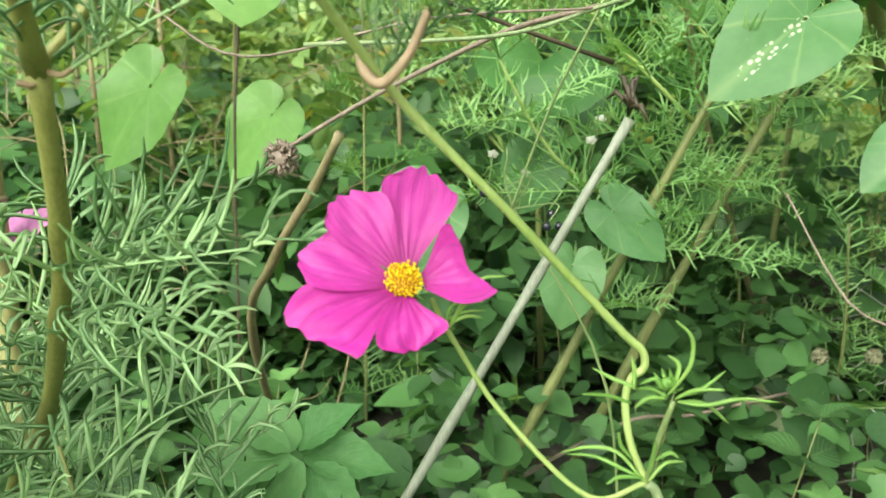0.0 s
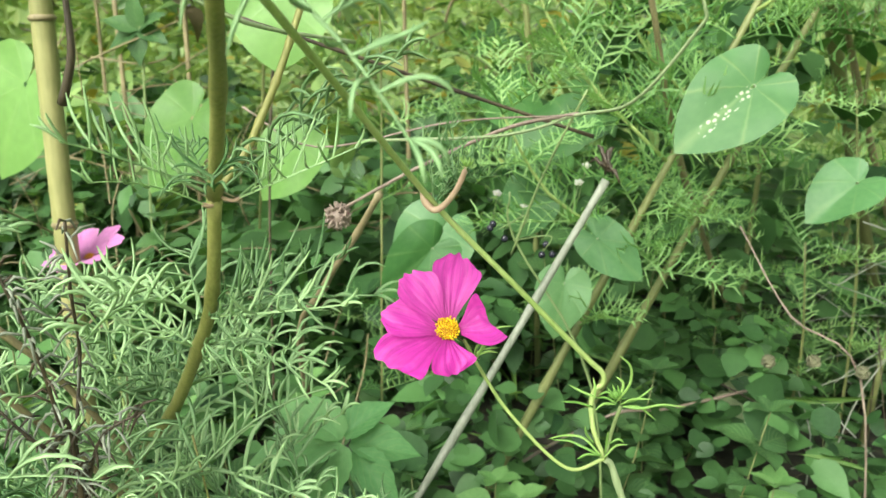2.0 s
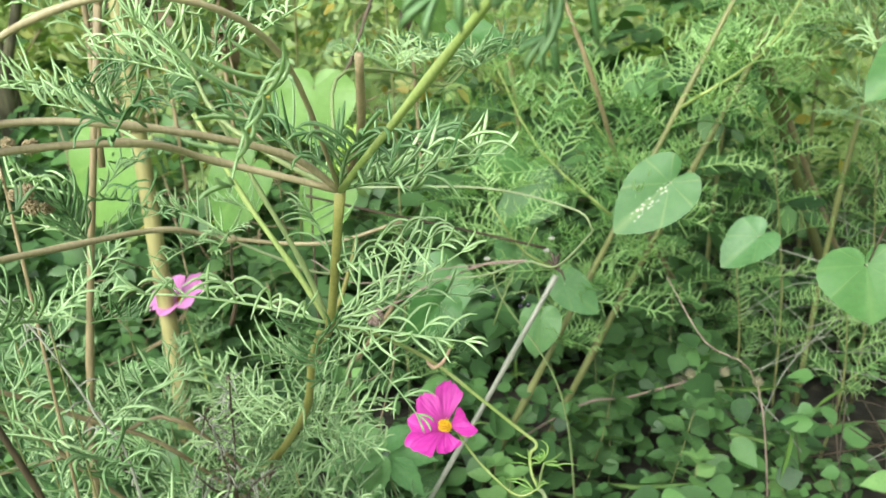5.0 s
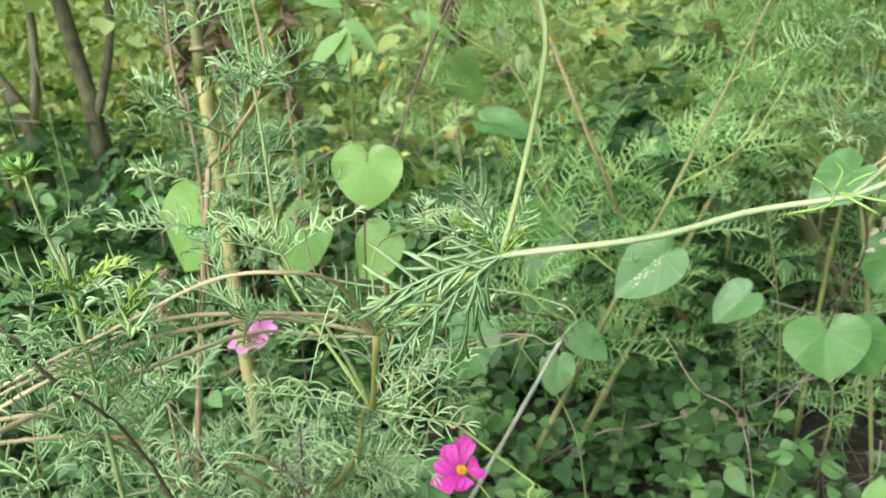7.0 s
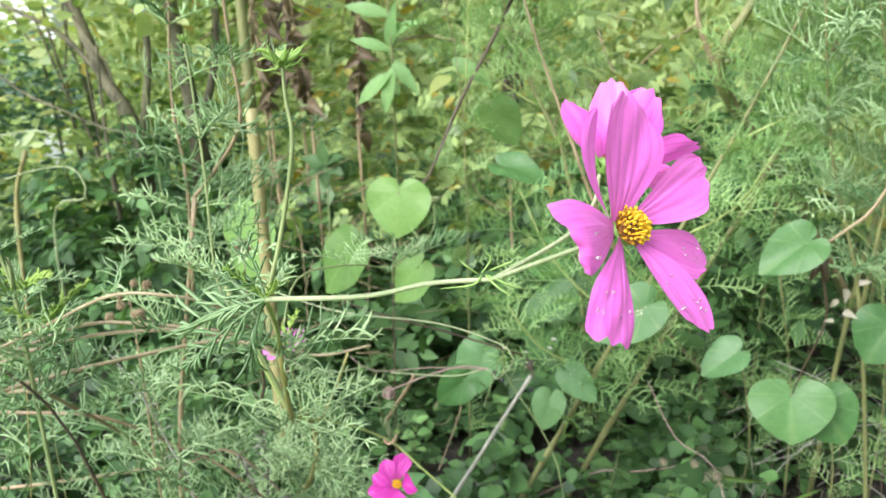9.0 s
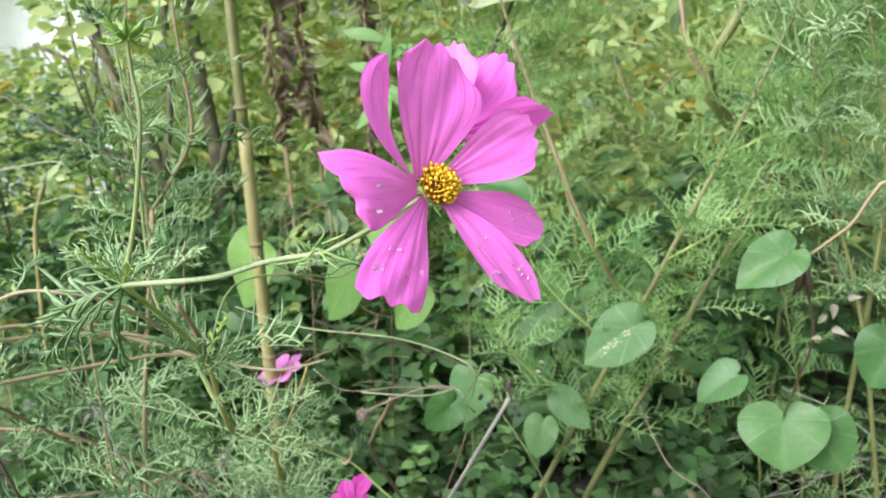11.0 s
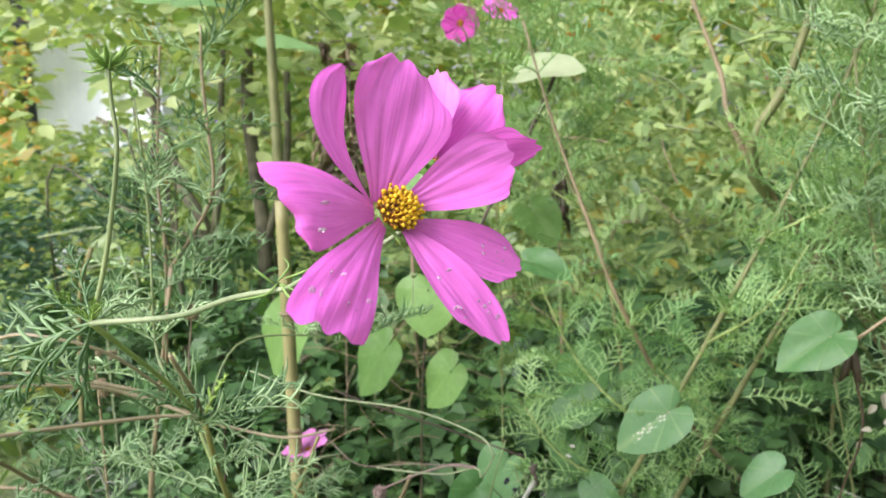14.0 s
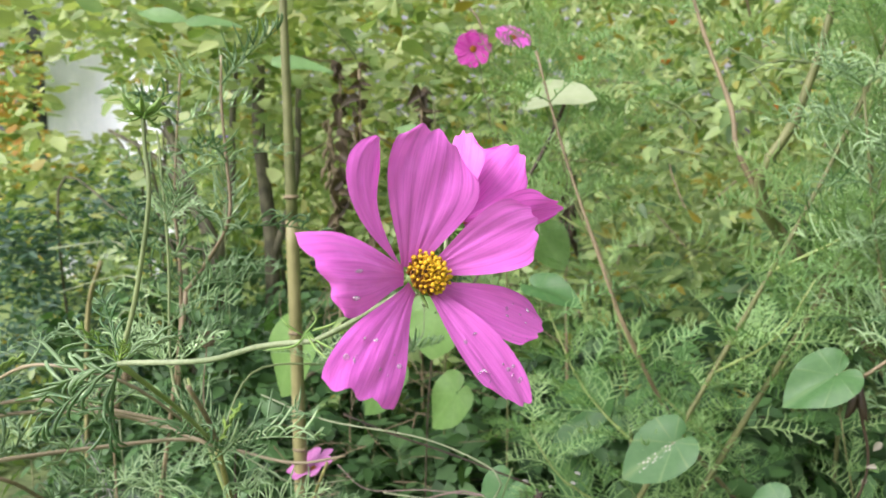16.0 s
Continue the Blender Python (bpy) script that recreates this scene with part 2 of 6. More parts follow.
M_ORANGE = petal_material("orange_petal", (0.6, 0.2, 0.01), (0.75, 0.34, 0.02), (0.55, 0.2, 0.01))
M_BLUE = petal_material("violet_blue_petal", (0.3, 0.3, 0.7), (0.36, 0.36, 0.8), (0.28, 0.26, 0.6))
M_WHITE = petal_material("white_petal", (0.7, 0.72, 0.6), (0.8, 0.82, 0.78), (0.6, 0.64, 0.55))
M_BERRY = stem_material("black_berry", (0.006, 0.006, 0.01), (0.02, 0.02, 0.035), rough=0.25)
M_WALL = stem_material("pale_blue_plaster", (0.7, 0.78, 0.8), (0.78, 0.84, 0.86), scale=3, rough=0.8)
M_ROOF = stem_material("dark_roof", (0.04, 0.05, 0.06), (0.08, 0.09, 0.1), scale=3, rough=0.8)


def drop_material():
    m, n, p, out = node_material("water_drop")
    p.inputs["Base Color"].default_value = (0.92, 0.85, 0.92, 1)
    p.inputs["Roughness"].default_value = 0.08
    p.inputs["Transmission Weight"].default_value = 0.75
    p.inputs["IOR"].default_value = 1.33
    return m


def soil_material():
    m, n, p, out = node_material("damp_soil")
    co = n.nodes.new("ShaderNodeTexCoord")
    a = noise_node(n, 0.8, 5.0, co.outputs["Object"])
    b = noise_node(n, 25.0, 6.0, co.outputs["Object"])
    litter = ramp_node(n, b, [(0.3, (0.008, 0.008, 0.006)), (0.55, (0.022, 0.021, 0.014)), (0.75, (0.075, 0.062, 0.04))])
    turf = ramp_node(n, b, [(0.3, (0.09, 0.16, 0.04)), (0.7, (0.25, 0.35, 0.11))])
    sp = n.nodes.new("ShaderNodeSeparateXYZ")
    n.links.new(co.outputs["Object"], sp.inputs[0])
    far = n.nodes.new("ShaderNodeVectorMath")
    far.operation = "LENGTH"
    n.links.new(co.outputs["Object"], far.inputs[0])
    # turf edge drawn in close: unseen ground behind the viewpoint added for bounce light
    lawn = ramp_node(n, math_node(n, "ADD", math_node(n, "MULTIPLY", far.outputs["Value"], 0.1), math_node(n, "MULTIPLY", a, 0.25)), [(0.27, (0, 0, 0)), (0.38, (1, 1, 1))])
    n.links.new(mix_node(n, lawn, litter, turf), p.inputs["Base Color"])
    p.inputs["Roughness"].default_value = 0.95
    bump = n.nodes.new("ShaderNodeBump")
    bump.inputs["Strength"].default_value, bump.inputs["Distance"].default_value = 0.8, 0.02
    n.links.new(b, bump.inputs["Height"])
    n.links.new(bump.outputs[0], p.inputs["Normal"])
    return m


M_DROP, M_SOIL = drop_material(), soil_material()


# ---- builders ----
PLACE = {}


class Geo:
    """Collects vertices, faces and uv corners for one mesh."""

    def __init__(self):
        self.v, self.f, self.uv = [], [], []

    def tube(self, pts, radii, sides=6, cap=True):
        pts = [Vector(p) for p in pts]
        k, base = len(pts), len(self.v)
        if not hasattr(radii, "__len__"):
            radii = [radii] * k
        side = None
        for i, p in enumerate(pts):
            ahead = (pts[min(i + 1, k - 1)] - pts[max(i - 1, 0)]).normalized()
            if side is None:
                side = ahead.cross(UP if abs(ahead.z) < 0.9 else Vector((1, 0, 0))).normalized()
            else:
                side = (side - ahead * side.dot(ahead)).normalized()
            other = ahead.cross(side)
            for j in range(sides):
                a = 2 * math.pi * j / sides
                self.v.append(p + (side * math.cos(a) + other * math.sin(a)) * radii[i])
        for i in range(k - 1):
            for j in range(sides):
                a, b = base + i * sides + j, base + i * sides + (j + 1) % sides
                self.f.append((a, b, b + sides, a + sides))
        if cap and sides > 2:
            self.f.append(tuple(base + j for j in reversed(range(sides))))
            self.f.append(tuple(base + (k - 1) * sides + j for j in range(sides)))
        return self

    def ball(self, centre, r, rings=5, sides=8, squash=(1, 1, 1), turn=None):
        base, c = len(self.v), Vector(centre)
        for i in range(rings + 1):
            a = math.pi * i / rings
            for j in range(sides):
                b = 2 * math.pi * j / sides
                o = Vector((math.sin(a) * math.cos(b) * squash[0], math.sin(a) * math.sin(b) * squash[1], math.cos(a) * squash[2])) * r
                self.v.append(c + (turn @ o if turn else o))
        for i in range(rings):
            for j in range(sides):
                a, b = base + i * sides + j, base + i * sides + (j + 1) % sides
                self.f.append((a, a + sides, b + sides, b))
        return self

    def grid(self, fn, nu, nv):
        """fn(u, v) gives a point; u runs across from 0 to 1, v along."""
        base = len(self.v)
        if len(self.uv) < base:
            self.uv += [(0.5, 0.5)] * (base - len(self.uv))
        for j in range(nv + 1):
            for i in range(nu + 1):
                self.v.append(fn(i / nu, j / nv))
                self.uv.append((i / nu, j / nv))
        for j in range(nv):
            for i in range(nu):
                a = base + j * (nu + 1) + i
                self.f.append((a, a + 1, a + nu + 2, a + nu + 1))
        return self

    def mesh(self, name, material, smooth=True):
        me = bpy.data.meshes.new(name)
        me.from_pydata([tuple(p) for p in self.v], [], self.f)
        if self.uv:
            table = np.array(self.uv + [(0.5, 0.5)] * (len(self.v) - len(self.uv)), dtype=np.float32)
            corner = np.empty(len(me.loops), dtype=np.int32)
            me.loops.foreach_get("vertex_index", corner)
            me.uv_layers.new(name="UVMap").data.foreach_set("uv", table[corner].ravel())
        if smooth:
            me.polygons.foreach_set("use_smooth", [True] * len(me.polygons))
        me.materials.append(material)
        return me


def thing(name, base, label, category, group="", kind=""):
    ob = new(name)
    ob.empty_display_size = 0.02
    ob.location = base
    PLACE[ob] = Matrix.Translation(base)
    return tagged(ob, label, category, group, kind)


def part(name, mesh, parent, m=None, label=""):
    """One mesh under a thing or a part, at the world pose m."""
    ob = new(name, mesh)
    PLACE[ob] = m or Matrix()
    ob.parent = parent
    ob.matrix_basis = PLACE[parent].inverted() @ PLACE[ob]
    return tagged(ob, label)


def single(name, mesh, m, label, category, group="", kind=""):
    ob = new(name, mesh)
    ob.matrix_basis = m
    PLACE[ob] = m
    return tagged(ob, label, category, group, kind)


def smooth_line(pts, steps=5):
    """A rounded line through a few points."""
    p = [Vector(q) for q in pts]
    p = [p[0] * 2 - p[1]] + p + [p[-1] * 2 - p[-2]]
    out = []
    for i in range(1, len(p) - 2):
        for s in range(steps):
            t = s / steps
            a, b, c, d = p[i - 1], p[i], p[i + 1], p[i + 2]
            out.append(0.5 * ((2 * b) + (c - a) * t + (2 * a - 5 * b + 4 * c - d) * t * t + (3 * b - a - 3 * c + d) * t**3))
    return out + [p[-2]]


def stem(parent, pts, r0, r1, material, name="stem", sides=7, steps=5, knots=True, label=""):
    line = smooth_line(pts, steps)
    k = len(line)
    g = Geo()
    radii = [r0 + (r1 - r0) * i / (k - 1) for i in range(k)]
    if knots:
        for i in range(0, k, steps):
            radii[i] *= 1.22
    g.tube(line, radii, sides)
    return part(name, g.mesh(name, material), parent, label=label)


def frame_from(ahead, normal, at, scale=1.0):
    """A pose whose x runs ahead and whose z leans to the normal."""
    x = Vector(ahead).normalized()
    y = Vector(normal).cross(x)
    if y.length < 1e-4:
        y = Vector((0.3, 0.8, 0.1)).cross(x)
    y.normalize()
    z = x.cross(y)
    m = Matrix((x, y, z)).transposed().to_4x4()
    return Matrix.Translation(at) @ m @ Matrix.Diagonal((scale, scale, scale, 1))


# ---- feathery leaves ----
def feather_mesh(name, seed, material, pairs=7, sides=3, width=0.0062, droop=0.25, open_angle=58, segs=3, split=0.75, reach=0.3, forks=2):
    """A divided leaf of unit length along x, cut into narrow hooked lobes."""
    r = random.Random(seed)
    g = Geo()
    bend = r.uniform(-0.25, 0.25)
    hang = r.choice((1.0, 0.8, 1.1, -0.5))

    def spine(s):
        return Vector((s - 0.1 * s * s, bend * s * s, 0.2 * s - droop * s * s))

    def lobe(start, angle, rise, length, w):
        """Leaves its rib at an angle, arches towards the tip and hooks over."""
        swing = -angle * r.uniform(0.1, 1.1) + r.uniform(-0.45, 0.45)
        hook = r.uniform(0.8, 2.1) * hang * r.choice((1, 1, 1, 1, -0.4))
        pts, p, step = [start], Vector(start), length / segs
        for i in range(segs):
            t = (i + 0.5) / segs
            a = angle + swing * t * t
            d = Vector((math.cos(a), math.sin(a), rise + 0.42 - hook * t * t * 1.6)).normalized()
            p = p + d * step
            pts.append(p.copy())
        if sides >= 3:
            g.tube(pts, [w * (0.8 + 0.45 * math.sin(math.pi * i / segs)) if i < segs else w * 0.3 for i in range(segs + 1)], sides, cap=False)
        else:
            flat = Vector((-math.sin(angle), math.cos(angle), 0.3)).normalized() * w * 1.25
            b = len(g.v)
            for i, q in enumerate(pts):
                taper = 1.0 if i < segs else 0.3
                g.v += [q - flat * taper, q + flat * taper]
            for i in range(segs):
                g.f.append((b + 2 * i, b + 2 * i + 1, b + 2 * i + 3, b + 2 * i + 2))
        return pts

    g.tube([spine(i / 7) for i in range(8)], [width * (1.35 - 0.1 * i) for i in range(8)], max(3, sides), cap=False)
    for k in range(pairs):
        s = 0.15 + 0.8 * (k + r.uniform(-0.15, 0.15)) / pairs
        long = reach * (0.55 + 0.6 * math.sin(math.pi * min(1, 0.12 + s * 0.95))) * r.uniform(0.7, 1.15)
        for sign in (-1, 1):
            angle = sign * radians(open_angle * r.uniform(0.75, 1.2))
            pts = lobe(spine(s + sign * 0.025), angle, r.uniform(0.0, 0.45), long, width)
            for i in range(forks):
                if r.random() < split:
                    q = pts[1] if i % 2 == 0 else (pts[1] + pts[min(2, segs)]) / 2
                    turn = 1 if i % 2 == 0 else -1
                    lobe(q, angle * 0.8 + turn * radians(r.uniform(28, 55)), r.uniform(0.0, 0.5), long * r.uniform(0.4, 0.65), width * 0.92)
    for turn in (-0.5, 0.05, 0.55):
        lobe(spine(0.96), turn, 0.0, 0.17, width)
    return g.mesh(name, material)


FEATHER_OPEN = [feather_mesh("feathery_leaf", 110 + i, M_FEATHER, pairs=5, width=0.0078, droop=0.14 + 0.12 * (i % 3), open_angle=54 + 7 * (i % 3), segs=6, split=0.5, reach=0.36, forks=1 + i % 2) for i in range(6)]
FEATHER = [feather_mesh("feathery_leaf", 10 + i, M_FEATHER, pairs=5 + i % 2, width=0.0095, droop=0.1 + 0.1 * (i % 4), open_angle=50 + 6 * (i % 5), segs=5, forks=1, split=0.55, reach=0.35) for i in range(8)]
JOINT_LEAF = [feather_mesh("feathery_leaf", 210 + i, M_FEATHER, pairs=4 + i % 2, width=0.0095, droop=0.1 + 0.1 * (i % 2), open_angle=50, segs=6, split=0.45, reach=0.42, forks=1) for i in range(4)]
BOLD_LEAF = [feather_mesh("feathery_leaf", 230 + i, M_FEATHER, pairs=4 + i % 2, width=0.015, droop=0.05 + 0.1 * (i % 2), open_angle=52, segs=6, split=0.4, reach=0.4, forks=1) for i in range(4)]
FEATHER_YOUNG = [feather_mesh("young_leaf", 40 + i, M_FEATHER_BRIGHT, pairs=4, width=0.024, droop=0.05, open_angle=40, forks=1) for i in range(3)]
FEATHER_FAR = [feather_mesh("feathery_leaf", 60 + i, M_FEATHER_FAR, pairs=8, sides=2, width=0.0066, droop=0.1 + 0.1 * i, segs=2, forks=2, split=0.6) for i in range(5)]


def leaves_at(parent, at, along, count, size, meshes=None, name="leaf", tilt=0.35, away=None):
    """Leaves that spread from one joint of a stem."""
    meshes = meshes or FEATHER
    along = Vector(along).normalized()
    start = RNG.uniform(0, 6.28)
    a = along.cross(UP if abs(along.z) < 0.95 else Vector((1, 0, 0))).normalized()
    b = along.cross(a)
    for i in range(count):
        ang = start + 2 * math.pi * i / count + RNG.uniform(-0.5, 0.5)
        out = a * math.cos(ang) + b * math.sin(ang) + along * RNG.uniform(0.1, tilt + 0.4)
        if away is not None:
            out += Vector(away)
        out.z = out.z * 0.6 + 0.12
        m = frame_from(out, UP + Vector((RNG.uniform(-0.5, 0.5), RNG.uniform(-0.5, 0.5), 0)), at, size * RNG.uniform(0.75, 1.2))
        part(name, RNG.choice(meshes), parent, m)


def leaves_along(parent, pts, gap, count, size, start=0.15, meshes=None, tilt=0.35):
    line = smooth_line(pts, 8)
    run, last = 0.0, line[0]
    need = gap * start
    for i in range(1, len(line)):
        run += (line[i] - last).length
        last = line[i]
        if run >= need:
            leaves_at(parent, line[i], line[i] - line[i - 1], count, size, meshes, tilt=tilt)
            need += gap * RNG.uniform(0.8, 1.2)


# ---- broad leaves ----
def heart_mesh(name, material, seed, wide=0.5, notch=0.0, fold=0.12, droop=0.18, nu=28, nv=5, wave=0.025):
    """A heart-shaped blade: stalk at the origin, tip at x = 1."""
    r = random.Random(seed)
    p1, p2 = r.uniform(0, 6), r.uniform(0, 6)

    angles = (0, 15, 40, 70, 100, 130, 155, 170, 180)
    reach = (1.0, 0.87, 0.73, 0.65, 0.58, 0.46, 0.34, 0.24, 0.1 + notch)

    def point(u, v):
        turn = (u * 2 - 1) * 177
        far = float(np.interp(abs(turn), angles, reach)) * (0.04 + 0.96 * v)
        x, y = far * math.cos(radians(turn)), far * math.sin(radians(turn)) * wide * 2
        z = fold * abs(y) - droop * x * abs(x) - 0.5 * droop * y * y + wave * v * v * math.sin(turn * 0.09 + p1) + wave * 0.8 * math.sin(8 * y + p2)
        return Vector((x, y, z))

    return Geo().grid(point, nu, nv).mesh(name, material)


def oval_mesh(name, material, seed, wide=0.28, fold=0.1, droop=0.2, nu=4, nv=6, teeth=0.0):
    r = random.Random(seed)
    p1 = r.uniform(0, 6)

    def point(u, v):
        side = u * 2 - 1
        w = wide * math.sin(math.pi * (0.03 + 0.96 * v) ** 0.75)
        w *= 1 + teeth * math.sin(v * 40)
        y = side * w
        return Vector((v, y, fold * abs(y) * 2 - droop * v * v + 0.03 * math.sin(6 * v + p1) * side))

    return Geo().grid(point, nu, nv).mesh(name, material)


def leaf_between(parent, mesh, base, tip, width_ratio, facing, name="leaf", label="", stalk=None, stalk_material=None):
    """A blade from its stalk end to its tip, turned to face a direction."""
    base, tip = Vector(base), Vector(tip)
    ahead = tip - base
    m = frame_from(ahead, facing, base) @ Matrix.Diagonal((ahead.length, ahead.length * width_ratio, ahead.length, 1))
    ob = part(name, mesh, parent, m, label)
    if stalk is not None:
        stem(parent, [base, (base + Vector(stalk)) / 2 + Vector((0, 0, 0.012)), stalk], 0.0012, 0.0014, stalk_material or M_STEM_PALE, "leaf_stalk", 5, 4, False)
    return ob


# ---- flowers ----
def petal_mesh(name, material, seed, length, width, bend, cup, teeth=0.036, groove=0.032, twist=0.0, nu=30, nv=22, claw=0.22, skew=0.0, curve=None, blunt=0.62, peak=0.72, corner=0.1, fold=0.0, curl=0.0):
    """A grooved petal with a toothed blunt tip, along x from the centre."""
    r = random.Random(seed)
    ph, ph2 = r.uniform(0, 6), r.uniform(0, 6)
    lobes = [r.uniform(0.6, 1.25) for _ in range(3)]
    creases = [(-0.36 + r.uniform(-0.1, 0.1), 1.0), (0.34 + r.uniform(-0.1, 0.1), 0.9), (r.uniform(-0.08, 0.08), 0.45), (-0.7, 0.35), (0.68, 0.35)]

    def point(u, v):
        side = u * 2 - 1
        if v < peak:
            t = v / peak
            w = claw + (1 - claw) * (t * t * (3 - 2 * t)) ** 0.72
        else:
            w = 1 - (1 - blunt) * ((v - peak) / (1 - peak)) ** 2.3
        w *= 1 + 0.035 * math.sin(8 * v + ph) * v
        y = side * w * width * 0.5
        lobe = lobes[min(2, int((side + 1) * 1.5))]
        notch = teeth * lobe * (0.5 * math.cos(side * math.pi * 3) - 0.35)
        x = v * length * (1 + (notch - corner * side * side + skew * side) * v**4)
        dip = sum(k * math.exp(-(((side - c) / 0.1) ** 2)) for c, k in creases)
        along = math.sin(math.pi * min(1, v * 0.93 + 0.07)) ** 0.6
        z = cup * y * y / width * 2 + bend * length * v * v + 0.018 * length * math.sin(5 * v + ph) * side
        z += groove * width * along * (0.25 - 0.5 * dip + 0.05 * math.cos(side * 19 + ph)) + 0.02 * width * math.sin(7 * side + 9 * v + ph2) * v
        z += fold * abs(side) * width * 0.5 * min(1.0, v * 1.6)
        if curl and v > 0.68:
            z += curl * length * ((v - 0.68) / 0.32) ** 2 * (0.4 + 0.6 * max(0.0, side))
        a = twist * v
        if curve:
            c0, c1, c2, facing = curve
            t = x / length
            at = c0 * (1 - t) * (1 - 2 * t) + c1 * 4 * t * (1 - t) + c2 * t * (2 * t - 1)
            ahead = (c0 * (4 * t - 3) + c1 * (4 - 8 * t) + c2 * (4 * t - 1)).normalized()
            across = facing.cross(ahead).normalized()
            return at + across * y + ahead.cross(across) * z
        return Vector((x, y * math.cos(a) - z * math.sin(a) * 0.3, z * math.cos(a) + y * math.sin(a)))

    return Geo().grid(point, nu, nv).mesh(name, material)


def disc_meshes(seed, r, height, inner, outer_dark):
    """Florets on a dome: pollen knobs with dark anthers between."""
    rr = random.Random(seed)
    g, dark, low_florets = Geo(), Geo(), Geo()
    count = 85
    tall = height / r
    for i in range(count):
        rad = math.sqrt((i + 0.5) / count)
        a = i * 2.39996
        p = Vector((math.cos(a) * rad * r * 0.92, math.sin(a) * rad * r * 0.92, height * (0.75 - 0.6 * rad * rad)))
        lean = Vector((math.cos(a) * rad * 0.55, math.sin(a) * rad * 0.55, 1)).normalized()
        h = r * rr.uniform(0.15, 0.5) * (0.5 + 0.45 * tall)
        g.tube([p - lean * r * 0.2, p + lean * h], [r * 0.045, r * 0.04], 5)
        if rad > outer_dark and rr.random() < 0.45:
            dark.tube([p + lean * h * 0.2, p + lean * h * 0.85], [r * 0.062, r * 0.058], 5)
        top = p + lean * h * 1.1
        if rr.random() < 0.75:
            g.ball(top, r * rr.uniform(0.085, 0.13), 4, 6)
        else:
            for k in (-1, 1):
                g.tube([top, top + Vector((k * 0.08 * r, 0.05 * r, 0.1 * r))], [r * 0.04, r * 0.03], 4)
    for j in range(96 if tall > 1 else 0):
        a, low = j * 2.39996, rr.uniform(0.05, 0.55)
        d = Vector((math.cos(a), math.sin(a), 0))
        q = d * r * (0.95 - 0.15 * low) + Vector((0, 0, height * low))
        low_florets.tube([q - d * r * 0.15, q + d * r * rr.uniform(0.05, 0.14) + Vector((0, 0, r * rr.uniform(0.12, 0.3)))], [r * 0.07, r * 0.045], 5)
    core = low_florets if tall > 1 else dark
    core.ball((0, 0, height * 0.22), r * 0.86, 6, 14, (1, 1, tall * 0.5))
    return g.mesh("disc", inner), core.mesh("disc_core", M_CORE), dark.mesh("anther_ring", M_ANTHER if tall > 1 else M_OCHRE)


def bract_mesh(size):
    g = Geo()
    g.tube([(0, 0, -size * 0.55), (0, 0, -size * 0.3), (0, 0, -size * 0.02)], [size * 0.14, size * 0.5, size * 0.8], 12)
    for i in range(8):
        a = i * math.pi / 4
        d = Vector((math.cos(a), math.sin(a), 0))
        g.tube([d * size * 0.2 + Vector((0, 0, -size * 0.35)), d * size * 0.75 + Vector((0, 0, -size * 0.4)), d * size * 1.3 + Vector((0, 0, -size * 0.25))], [size * 0.08, size * 0.1, size * 0.02], 4)
    return g.mesh("flower_base", M_BRACT)


def cosmos_flower(parent, centre, normal, petals, material, disc_r, disc_h, disc_mat, seed, dark_from=0.45, up=UP, calyx=None):
    """petals: turn from up (clockwise from the front), length, width, lift, bend, twist."""
    centre, z = Vector(centre), Vector(normal).normalized()
    x = (Vector(up) - z * Vector(up).dot(z)).normalized()
    y = z.cross(x)
    m = Matrix.Translation(centre) @ Matrix((x, y, z)).transposed().to_4x4()
    head = part("flower_head", bract_mesh(calyx or disc_r * 1.15), parent, m)
    disc, core, anthers = disc_meshes(seed, disc_r, disc_h, disc_mat, dark_from)
    part("disc", disc, head, m)
    part("anther_ring", anthers, head, m)
    if disc_h > disc_r:
        part("disc_core", core, head, m, "brown core between the florets")
    out = []
    for i, row in enumerate(petals):
        if len(row) >= 7:
            c0, c1, c2, width, facing, skew, cup = row[:7]
            more = row[7] if len(row) > 7 else {}
            c0, c1, c2 = Vector(c0), Vector(c1), Vector(c2)
            me = petal_mesh("petal", material, seed * 20 + i, (c2 - c0).length, width, 0.0, cup, skew=skew, curve=(c0, c1, c2, Vector(facing)), **more)
            pm = Matrix()
        else:
            turn, length, width, lift, bend, twist = row
            me = petal_mesh("petal", material, seed * 20 + i, length, width, bend, 0.25, twist=twist)
            pm = m @ Matrix.Rotation(radians(-turn), 4, "Z") @ Matrix.Rotation(radians(-lift), 4, "Y") @ Matrix.Translation((disc_r * 0.55, 0, -0.0004 * (i % 3)))
        out.append((part("petal", me, head, pm), me, pm))
    return head, out


